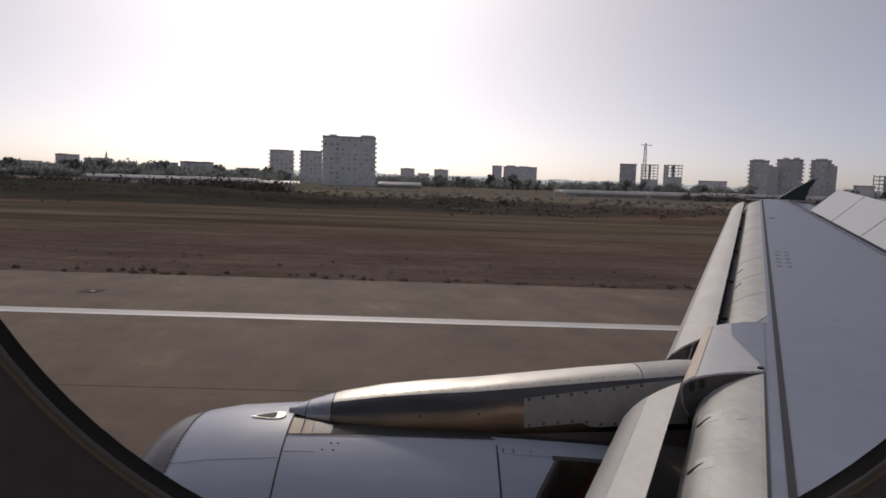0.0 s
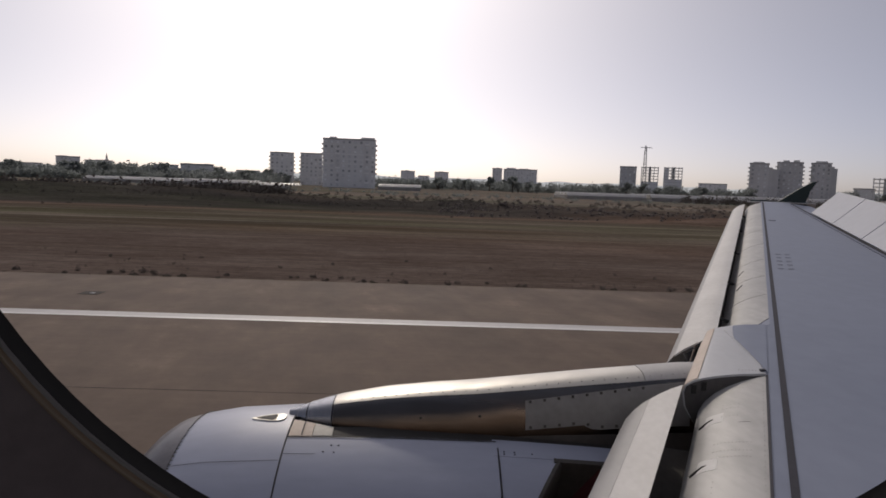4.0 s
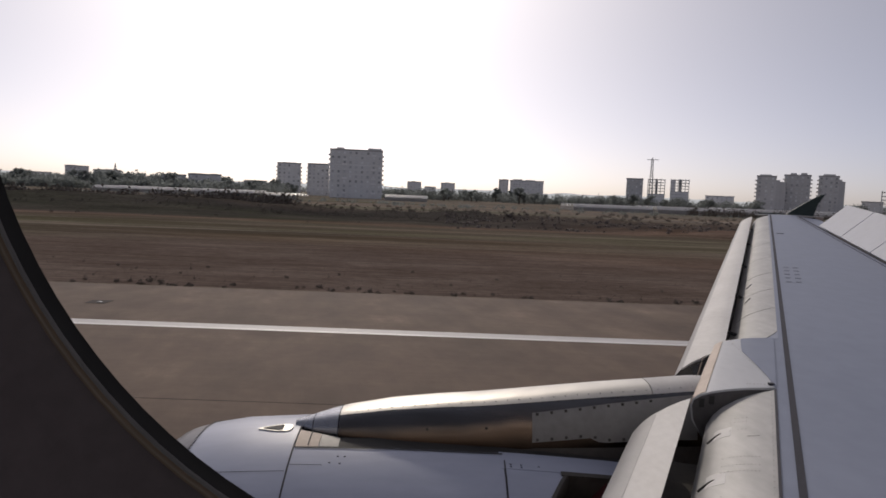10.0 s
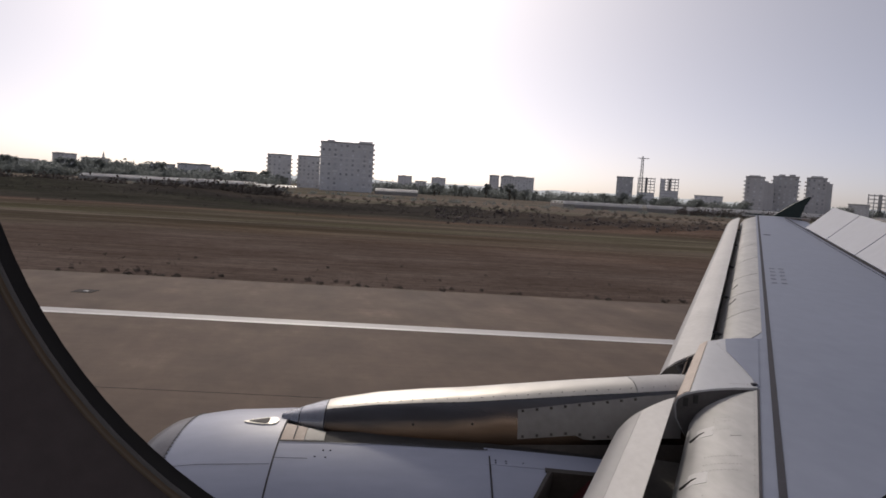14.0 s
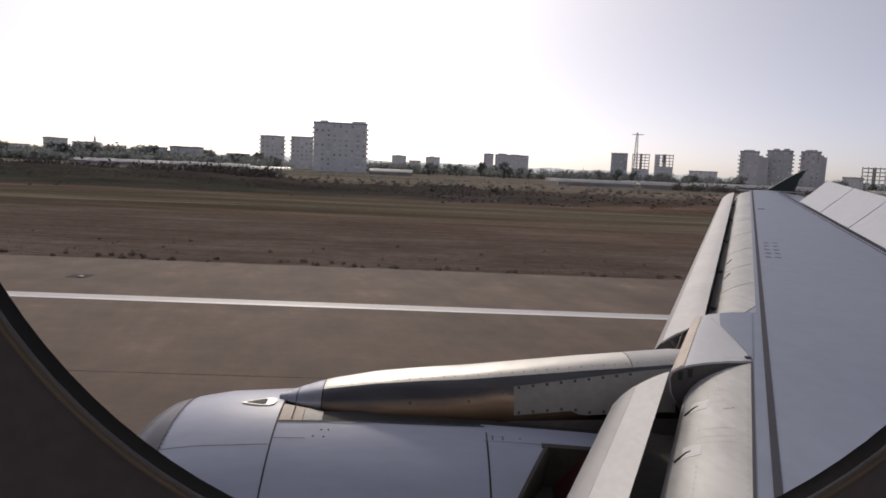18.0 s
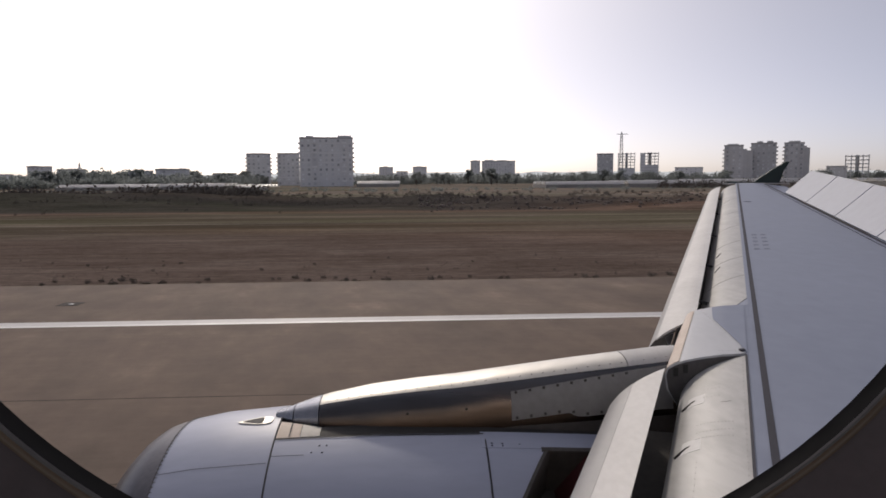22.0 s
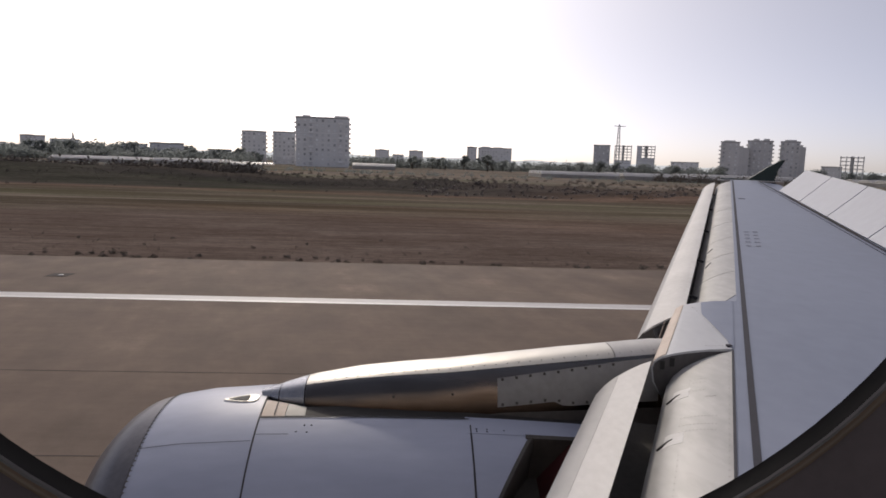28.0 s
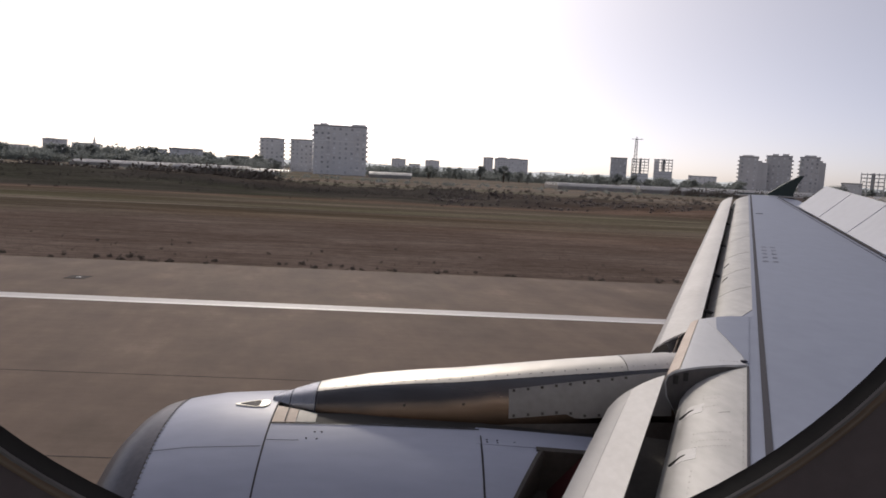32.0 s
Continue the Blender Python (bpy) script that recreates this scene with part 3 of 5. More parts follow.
            front = [(-0.52, 0.148), (-0.56, 0.176), (-0.60, 0.210), (-0.65, 0.27), (-0.68, 0.34), (-0.675, 0.41), (-0.63, 0.45), (-0.55, 0.40), (-0.48, 0.28), (-0.50, 0.17)]
        else:
            top = [(-0.240, 0.048), (-0.305, 0.062), (-0.36, 0.082), (-0.43, 0.115), (-0.50, 0.152), (-0.57, 0.205), (-0.575, 0.222), (-0.50, 0.17), (-0.43, 0.130), (-0.36, 0.095), (-0.31, 0.072), (-0.245, 0.058)]
            front = [(-0.57, 0.203), (-0.625, 0.27), (-0.655, 0.34), (-0.65, 0.41), (-0.60, 0.45), (-0.52, 0.40), (-0.45, 0.28), (-0.50, 0.19)]
        slat = part("slat", solid_strip(top, y0, y1, n, SLAT_WHITE, size, skew), wing, "extended white slat, upper skin")
        part("slat_nose", solid_strip(front, y0, y1, n, SLAT_SHADE, size, skew, False), slat, "slat nose with its shade painted in")
        for ye in (y0 + 0.004, y1 - 0.004):
            k = skew if ye < y0 + 0.1 else 0.0
            rib = [on_wing(ye - k * (o + 0.6), o * size(ye), d * size(ye)) for o, d in front + [(top[0][0], 0.07)]]
            part("end_rib", mesh_from(rib, [tuple(range(len(rib)))], DARK_METAL, False), slat, "dark slat end rib")
        # added dark sheet: its colour stands for the shade in the slat gap
        part("slat_gap_shade", strip([(-0.50, 0.42), (-0.35, 0.44), (-0.12, 0.46)], y0, y1, n, DARK_METAL if y0 < 3 else END_GREY, size, 0.01), slat, "dark sheet standing in for shade behind the slat")
    # tracks in the outboard gap and the seals over them
    for y in (5.45, 6.9, 8.8, 11.0, 13.2):
        a, b = on_wing(y, -0.10, 0.15), on_wing(y, -0.27, 0.09)
        part("slat_track", tube([a, b], 0.014, BLACK), wing)
    for y in (3.40, 2.90, 2.1):
        part("track_seal", grid([[on_wing(v - 0.65 * (o + 0.15), o, nose_d(o) - 0.0016) for o in (-0.085, -0.11, -0.135, -0.155, -0.175)] for v in (y - 0.045, y + 0.01, y + 0.065)], PALE, thick=-0.001), wing, "pale patch round a slat track")
        pts = [on_wing(y + a, o, nose_d(o) - 0.002) for a, o in ((0.0, -0.135), (0.004, -0.155), (0.0, -0.182), (0.0, -0.204))]
        part("track_slot", tube(pts, [0.002, 0.0045, 0.007, 0.008], BLACK), wing)
    for y in (5.9, 6.75, 7.7, 8.9, 10.3, 12.1):
        part("chordwise_joint", grid([[on_wing(v, skin_start(v) + (o - 0.14) * shrink(v), (nose_d(o) - 0.002) * shrink(v)) for o in (0.13, 0.08, 0.0, -0.08, -0.15, -0.2, -0.235)] for v in (y, y + 0.016)], RIVET, thick=-0.0015), wing)
    for y in (6.3, 7.0):
        part("track_slot", tube([on_wing(y + 0.12, -0.05, 0.04), on_wing(y, -0.10, 0.07)], 0.004, STRIPE), wing)
    # lap joint, stripe, stencil, fuel cap
    part("lap_joint", strip([(0.136, -0.001), (0.150, -0.003)], 0.5, 3.8, 4, STRIPE, thick=-0.002), wing)
    part("walkway_stripe", strip([(0.215, -0.002), (0.25, -0.002)], 0.5, 15.1, 6, STRIPE, thick=-0.002), wing, "dark grey painted stripe")
    for row in range(5):
        for col in range(2):
            y, o = 7.1 + row * 0.23, 0.315 + col * 0.11
            part("stencil_bar", strip([(o, -0.002), (o + 0.06, -0.002)], y, y + 0.065, 1, MARK, thick=-0.0015), wing, "faded grey stencil bar")
    part("fuel_cap", strip([(0.30, -0.002), (0.42, -0.002)], 11.5, 11.56, 2, STRIPE, thick=-0.003), wing)
    # shroud behind the hinge line, then spoilers up
    part("hinge_gap", grid([[on_wing(y, hinge(y) + s, 0.012) for s in (-0.022, 0.022)] for y in (0.6, 8, 15.0)], STRIPE, thick=-0.014), wing, "dark hinge line")
    part("hinge_line", grid([[on_wing(y, hinge(y) + s, -0.001) for s in (-0.085, -0.072)] for y in (0.6, 8, 14.6)], STRIPE, thick=-0.002), wing, "thin dark seam before the hinge")
    part("tip_edge", tube([on_wing(15.40, o, d) for o, d in ((-0.10, 0.03), (0.0, 0.005), (0.2, 0.0), (0.42, 0.01), (0.62, 0.02))], [0.008, 0.02, 0.024, 0.024, 0.02], GREEN, 8), wing, "dark green tip edge")
    part("flap", grid([[on_wing(y, hinge(y) + s * 0.75 * lerp(y, (0, 15), (1.6, 0.75)), 0.05 + 0.30 * s) for s in (0, 0.3, 0.6, 1.0)] for y in np.linspace(0.6, 12.4, 10)], WING_WHITE, thick=0.03), wing, "white flap, let down")
    part("aileron", grid([[on_wing(y, hinge(y) + s * 0.48, 0.01 + 0.05 * s) for s in (0, 0.5, 1.0)] for y in np.linspace(12.45, 15.1, 4)], WING_WHITE, thick=0.025), wing, "white aileron")
    lift, chord = radians(43), 0.62
    aft = Vector((0.944, -0.329, 0))
    for y0, y1 in ((12.75, 11.1), (11.07, 9.38), (9.35, 7.62), (7.59, 5.9), (5.87, 4.1)):
        rows = []
        for y in (y0, (y0 + y1) / 2, y1):
            base = on_wing(y, hinge(y) + 0.02, -0.01)
            c = chord * lerp(y, (4, 13), (1.2, 0.95))
            rows.append([base + aft * (c * s * math.cos(lift)) + Vector((0, 0, c * s * math.sin(lift) - 0.02 * s * (1 - s))) for s in (0, 0.33, 0.66, 1)])
        sp = part("spoiler", grid(rows, WING_WHITE, thick=0.035), wing, "raised white spoiler panel")
        arm0, arm1 = rows[1][2] + Vector((0, 0, -0.03)), on_wing((y0 + y1) / 2, hinge((y0 + y1) / 2) + 0.25, 0.06)
        part("actuator", tube([arm0, arm1], 0.03, DARK_METAL), sp)
    # tip cap and the tip fence
    part("tip_cap", grid([[on_wing(y, lo + (1.42 + 0.02 - lo) * s, 0.02 * abs(s - 0.4) + drop) for s in (0, 0.1, 0.3, 0.6, 1.0)] for y, lo, drop in ((15.2, -0.12, -0.005), (15.3, -0.06, 0.0), (15.38, 0.06, 0.03), (15.42, 0.2, 0.09))], SLAT_WHITE, thick=0.02), wing, "white wing tip cap")
    outline = [(0.42, -0.10), (0.62, 0.02), (1.05, 0.30), (1.36, 0.47), (1.44, 0.47), (1.30, 0.26), (1.22, 0.02), (1.28, -0.12), (1.42, -0.40), (1.34, -0.42), (0.9, -0.22)]
    verts = [on_wing(15.36, o, 0) + Vector((0, s, z)) for s in (0.0, 0.05) for o, z in outline]
    k = len(outline)
    part("tip_fence", mesh_from(verts, [tuple(range(k)), tuple(range(2 * k - 1, k - 1, -1))] + [((j + 1) % k, j, k + j, k + (j + 1) % k) for j in range(k)], GREEN, False), wing, "dark green swept tip fence")
    # rivet rows of the leading edge
    def rivets(pts, r):
        v, f = [], []
        for p in pts:
            i = len(v)
            v += [p + Vector((math.cos(a) * r, math.sin(a) * r, 0.004)) for a in (0, 1.57, 3.14, 4.71)]
            v.append(p + Vector((0, 0, 0.008)))
            f += [(i + a, i + (a + 1) % 4, i + 4) for a in range(4)]
        return mesh_from(v, f, RIVET)
    for y, o, d in ((2.05, -0.52, 0.165), (2.0, -0.535, 0.176)):
        p = on_wing(y, o, d)
        part("scuff", soft_box(p - Vector((0.018, 0.008, 0.002)), p + Vector((0.018, 0.008, 0.006)), BLACK, 0.002), wing)
    edge_row = [(1.3 + 0.05 * i, 0.120) for i in range(50)]
    span_row = [(1.4 + 0.045 * i, -0.095) for i in range(30)]
    chord_rows = [(y - 0.65 * (0.06 - 0.017 * i) + 0.02, 0.06 - 0.017 * i) for y in (2.98, 2.90, 2.84) for i in range(11)] + [(y - 0.65 * (0.02 - 0.02 * i), -0.01 - 0.02 * i) for y in (3.48, 3.43, 3.33) for i in range(5)]
    part("rivets", rivets([on_wing(y, o, nose_d(o)) for y, o in edge_row + span_row + chord_rows], 0.0032), wing, kind="stuff")
    part("scratch", grid([[on_wing(y - 0.45 * o, o, nose_d(o) - 0.002) for o in (0.055, 0.035, 0.015, 0.0)] for y in (3.226, 3.2285)], RIVET, thick=-0.001), wing, "thin dark scratch")
    cut_end = [(y, slant(y)) for y in (5.07, 5.02, 4.96, 4.90)] + [(4.888, o) for o in (0.05, 0.0, -0.05, -0.10, -0.15)]
    part("end_seam", tube([on_wing(y, o, nose_d((o - skin_start(y)) / shrink(y) + 0.14) * shrink(y) - 0.003) for y, o in cut_end], 0.0035, SEAM), wing, "dark gap at the slanted end")
    part("rivets", rivets([on_wing(3.86, 0.12 - 0.02 * i, -0.002) for i in range(8)] + [on_wing(3.9 + 0.045 * i, 0.13 - 0.016 * i, -0.003) for i in range(18)], 0.005), wing, kind="stuff")


build_wing()

AX_Y, AX_Z = 4.16, 1.69


def cowl_r(x):
    return lerp(x, (-1.735, -1.72, -1.68, -1.62, -1.53, -1.40, -1.2, -0.8, -0.3, 0.45, 1.2, 2.1), (0.88, 0.925, 0.975, 1.04, 1.105, 1.145, 1.182, 1.212, 1.225, 1.215, 1.17, 1.06))


def on_cowl(x, a, lift=0.0):
    """A point of the nacelle at x, a degrees from its top towards the cabin."""
    r = cowl_r(x) + lift
    return Vector((x, AX_Y - r * math.sin(radians(a)), AX_Z + r * math.cos(radians(a))))


def build_engine():
    full = [a for a in range(-180, 180, 6)]
    lip_rows = [[on_cowl(x, a) for a in full] for x in (-1.415, -1.46, -1.50, -1.54, -1.58, -1.62, -1.65, -1.68, -1.70, -1.72, -1.735)]
    for x, r in ((-1.738, 0.86), (-1.73, 0.845), (-1.70, 0.83), (-1.55, 0.80), (-1.2, 0.84), (-0.9, 0.87)):
        lip_rows.append([Vector((x, AX_Y - r * math.sin(radians(a)), AX_Z + r * math.cos(radians(a)))) for a in full])
    nac = part("nacelle", grid([[on_cowl(x, a) for a in full] for x in (-0.792, -0.9, -1.05, -1.2, -1.3, -1.36, -1.41)], COWL, closed=True), airliner, "lavender-grey painted engine inlet cowl")
    part("inlet_lip", grid(lip_rows, LIP, closed=True), nac, "polished metal inlet lip")
    fan = [Vector((-0.9, AX_Y - r * math.sin(radians(a)), AX_Z + r * math.cos(radians(a)))) for r in (0.88,) for a in full]
    part("fan_face", mesh_from(fan, [tuple(range(len(fan)))], DARK_METAL, False), nac, "dark fan face")
    # fan cowl, cut where the pylon passes
    arc = [14 + 332 * i / 60 for i in range(61)]
    part("fan_cowl", grid([[on_cowl(x, a, 0.003) for a in arc] for x in (-0.782, -0.5, -0.2, 0.1, 0.42)], COWL, thick=0.012), nac, "lavender-grey fan cowl door")
    rev = part("reverser_cowl", grid([[on_cowl(x, a, 0.001) for a in [20 + 320 * i / 60 for i in range(61) if 78 < 20 + 320 * i / 60]] for x in (0.432, 0.7, 1.0, 1.4, 2.1)], COWL, thick=0.012), nac, "lavender-grey reverser cowl")
    part("reverser_rail", grid([[on_cowl(x, a, 0.004) for a in (13.5, 16.5, 20.2)] for x in (0.40, 0.6, 0.8, 1.0, 1.3, 2.1)], COWL, thick=0.01), rev, "hinge beam under the pylon")
    edge = lambda a: lerp(a, (20, 22, 40, 60, 78), (0.77, 0.745, 0.54, 0.42, 0.40))
    span = [20 + 58 * i / 20 for i in range(21)]
    part("reverser_cowl_front", grid([[Vector(on_cowl(0.432 + (max(edge(a), 0.44) - 0.432) * s, a, 0.001)) for a in span] for s in (0, 0.33, 0.66, 1)], COWL, thick=0.012), rev)
    part("reverser_cowl_rear", grid([[on_cowl(x, a, 0.001) for a in span] for x in (1.22, 1.5, 2.1)], COWL, thick=0.012), rev)
    # the open well, its rim and the swung door
    part("door_rim", grid([[on_cowl(max(edge(a), 0.44) + s, a, z) for a in span] for s, z in ((-0.002, 0.006), (0.02, 0.008), (0.035, -0.01), (0.035, -0.30))], DARK_METAL, thick=0.004), rev, "dark rim of the reverser opening")
    part("door_rim", grid([[on_cowl(x, a, z) for x in (0.74, 0.9, 1.05, 1.2)] for a, z in ((20.0, 0.006), (21.2, 0.006), (21.4, -0.3))], DARK_METAL, thick=0.004), rev)
    part("well", grid([[on_cowl(x, a, -0.30) for a in span] for x in (0.42, 0.7, 0.95, 1.25)], DARK_METAL, thick=0.01), rev, "sooty well of the open thrust reverser")
    part("well_end", grid([[on_cowl(1.00 - 0.17 * k, a, -0.02 - 0.29 * k) for a in span] for k in (1, 0.5, 0)], RED, thick=0.01), rev, "dark red rear wall of the well")
    # seams, fasteners, vent
    for x, lo, hi in ((-0.787, 2, 120), (0.426, 17, 120)):
        part("seam", grid([[on_cowl(x + s, a, 0.0045) for a in np.linspace(lo, hi, 40)] for s in (-0.004, 0.004)], SEAM), nac)
    part("seam", grid([[on_cowl(x, 23.5 + s, 0.003) for x in np.linspace(-1.41, -0.8, 14)] for s in (-0.09, 0.09)], SEAM), nac)
    part("seam", grid([[on_cowl(x, 21.3 + s, 0.0045) for x in np.linspace(-0.78, -0.6, 5)] for s in (-0.09, 0.09)], SEAM), nac)
    part("seam", grid([[on_cowl(x, 14.5 + s, 0.006) for x in np.linspace(-0.78, 0.42, 16)] for s in (-0.25, 0.25)], BLACK), nac)
    v, f = [], []
    for i in range(60):
        p, i0 = on_cowl(-1.405, -30 + i * 1.6, 0.002), len(v)
        v += [p + Vector((math.cos(k) * 0.011, math.sin(k) * 0.008, 0)) for k in (0, 1.57, 3.14, 4.71)] + [p + Vector((0, 0, 0.005))]
        f += [(i0 + k, i0 + (k + 1) % 4, i0 + 4) for k in range(4)]
    part("rivets", mesh_from(v, f, DARK_METAL), nac, kind="stuff")
    for x, a in ((-0.52, 17.8), (-0.48, 17.8), (-0.56, 20.3), (-0.50, 20.5), (0.46, 18.4), (0.52, 18.4), (0.46, 19.3), (0.52, 19.3), (0.62, 18.6)):
        p = on_cowl(x, a, 0.008)
        part("latch", soft_box(p - Vector((0.005, 0.004, 0.009)), p + Vector((0.005, 0.004, -0.003)), STRIPE, 0.002), nac)
    vent = part("vent_scoop", grid([[on_cowl(x, 3.0 + k * w, 0.007) for k in (-1, -0.5, 0, 0.5, 1)] for x, w in ((-1.045, 0.2), (-0.99, 1.3), (-0.93, 2.3), (-0.87, 2.5), (-0.845, 1.8), (-0.838, 0.8))], PYLON_TOP, thick=0.006), nac, "pale metal vent scoop")
    part("vent_mouth", grid([[on_cowl(x, 3.1 + k * w, 0.010) for k in (-1, 0, 1)] for x, w in ((-1.015, 0.12), (-0.96, 1.2), (-0.91, 1.9), (-0.893, 1.5))], BLACK, thick=0.004), vent)


build_engine()

PY_X = (-0.86, -0.78, -0.70, -0.60, -0.50, -0.24, 0.05, 0.30, 0.65, 1.03, 1.35, 1.62)
PY_TOP = (2.905, 2.925, 2.952, 2.982, 3.008, 3.058, 3.092, 3.115, 3.158, 3.205, 3.24, 3.27)
PY_W = (0.012, 0.06, 0.115, 0.16, 0.19, 0.23, 0.25, 0.26, 0.265, 0.265, 0.26, 0.25)


def on_pylon(x, a, lift=0.0):
    """a: 0 at the cabin side's foot, 90 on the ridge, 180 on the far side's foot."""
    w, top, foot = lerp(x, PY_X, PY_W) + lift, lerp(x, PY_X, PY_TOP) + lift, lerp(x, (-0.83, -0.4, 0.4, 1.7), (2.885, 2.845, 2.80, 2.78))
    c, s = math.cos(radians(a)), math.sin(radians(a))
    return Vector((x, AX_Y + 0.03 - w * math.copysign(abs(c) ** 0.72, c), foot + (top - foot) * abs(s) ** 0.8))


def build_pylon():
    steps = lambda a, b, n: [a + (b - a) * i / n for i in range(n + 1)]
    pylon = part("pylon", grid([[on_pylon(x, a) for a in steps(0, 63, 16)] for x in steps(-0.55, 1.76, 42)], BRONZE, thick=0.006), airliner, "bronze metal engine pylon with painted reflection bands")
    part("nose_cap", grid([[on_pylon(x, a, 0.002) for a in steps(0, 180, 36)] for x in steps(-0.83, -0.716, 6)], NOSE_CAP, thick=0.006), pylon, "blue-grey bare metal nose tip")
    part("nose_ring", grid([[on_pylon(x, a, 0.002) for a in steps(0, 180, 36)] for x in steps(-0.710, -0.556, 8)], NOSE_CAP, thick=0.006), pylon, "blue-grey metal ring behind the tip")
    part("seam", grid([[on_pylon(x, a, 0.0035) for a in (61.6, 62.4, 63.2)] for x in steps(-0.55, 1.7, 40)], SEAM), pylon, "dark lap seam under the ridge")
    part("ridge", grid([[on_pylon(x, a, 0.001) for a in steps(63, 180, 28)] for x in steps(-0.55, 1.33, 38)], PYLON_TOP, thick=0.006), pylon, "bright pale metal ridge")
    part("ridge", grid([[on_pylon(x, a, 0.002) for a in steps(63, 180, 28)] for x in steps(1.335, 1.76, 14)], SLAT_WHITE, thick=0.006), pylon, "white painted ridge")
    for x in (-0.02, 0.43, 0.86, 1.18):
        part("seam", grid([[on_pylon(x + k, a, 0.0035) for a in steps(63, 150, 14)] for k in (-0.003, 0.003)], SEAM), pylon, "joint across the ridge")
    panel = part("access_panel", grid([[on_pylon(x, a, 0.005) for a in steps(lerp(x, (0.6, 0.95, 1.0, 1.36), (15, 19, 15, 17)), lerp(x, (0.6, 1.36, 1.6), (47, 57, 58)), 12)] for x in steps(0.60, 1.58, 20)], PYLON_PANEL, thick=0.004), pylon, "grey bolted access panel")
    bolt = soft_box((-0.008, -0.005, -0.008), (0.008, 0.005, 0.008), DARK_METAL, 0.003)
    for i in range(9):
        x = 0.63 + i * 0.085
        for a in (lerp(x, (0.6, 1.36), (44.5, 54)), lerp(x, (0.6, 0.95, 1.0, 1.36), (17, 21, 17, 19))):
            part("bolt", bolt, panel, at=Matrix.Translation(on_pylon(x, a, 0.009)))
    for i in range(30):
        part("bolt", bolt, pylon, at=Matrix.Translation(on_pylon(-0.45 + i * 0.07, 70, 0.004)) @ Matrix.Scale(0.55, 4))
    for i in range(22):
        x = -0.5 + i * 0.09
        part("bolt", bolt, pylon, at=Matrix.Translation(on_pylon(x, 62, 0.003)) @ Matrix.Scale(0.8, 4))
    for x, a in ((-0.5, 6), (-0.35, 6), (-0.2, 5), (-0.05, 5), (0.1, 4.5), (0.28, 4.5), (-0.02, 27), (0.33, 30)):
        part("bolt", bolt, pylon, at=Matrix.Translation(on_pylon(x, a, 0.003)))
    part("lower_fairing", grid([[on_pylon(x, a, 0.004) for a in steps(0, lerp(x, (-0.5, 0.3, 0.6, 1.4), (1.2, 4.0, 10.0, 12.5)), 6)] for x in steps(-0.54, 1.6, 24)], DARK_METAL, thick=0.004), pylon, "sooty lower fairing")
    part("foot_seal", grid([[on_cowl(x, a, z) for a, z in ((9, 0.0), (12, 0.002), (14.5, 0.0), (14.6, -0.02))] for x in steps(-0.62, 1.5, 20)], BLACK, thick=0.006), pylon, "black seal")
    low = lambda x: steps(lerp(x, (-0.78, -0.42), (5, 11.5)), 13.9, 5)
    fillet = part("forward_fillet", grid([[on_cowl(x, a, 0.005) for a in low(x)] for x in steps(-0.78, -0.645, 6)], TAN, thick=0.004), pylon, "pale peach metal fillet")
    part("seam", grid([[on_cowl(-0.705 + s, a, 0.0105) for a in low(-0.705)] for s in (-0.003, 0.003)], SEAM), fillet)
    part("rear_fillet", grid([[on_cowl(x, a, 0.005) for a in low(x)] for x in steps(-0.642, -0.53, 5)], PYLON_PANEL, thick=0.004), pylon, "blue-grey painted fillet")


build_pylon()


# ---- the cabin: wall with its window, and the dark cabin behind ----
WIN_X, WIN_Z, WIN_Y, WIN_A, WIN_B, WIN_R = -0.0005, 4.4356, 0.136, 0.1275, 0.1705, 0.1243


def ring_points(grow, y, n=26):
    """The window's rounded outline, widened by grow."""
    a, b, r = WIN_A + grow, WIN_B + grow, WIN_R + grow
    pts = []
    for q, (cx, cz) in enumerate(((a - r, b - r), (-(a - r), b - r), (-(a - r), -(b - r)), (a - r, -(b - r)))):
        for i in range(n + 1):
            t = math.pi / 2 * (q + i / n)
            pts.append(Vector((WIN_X + cx + r * math.cos(t), y, WIN_Z + cz + r * math.sin(t))))
    return pts


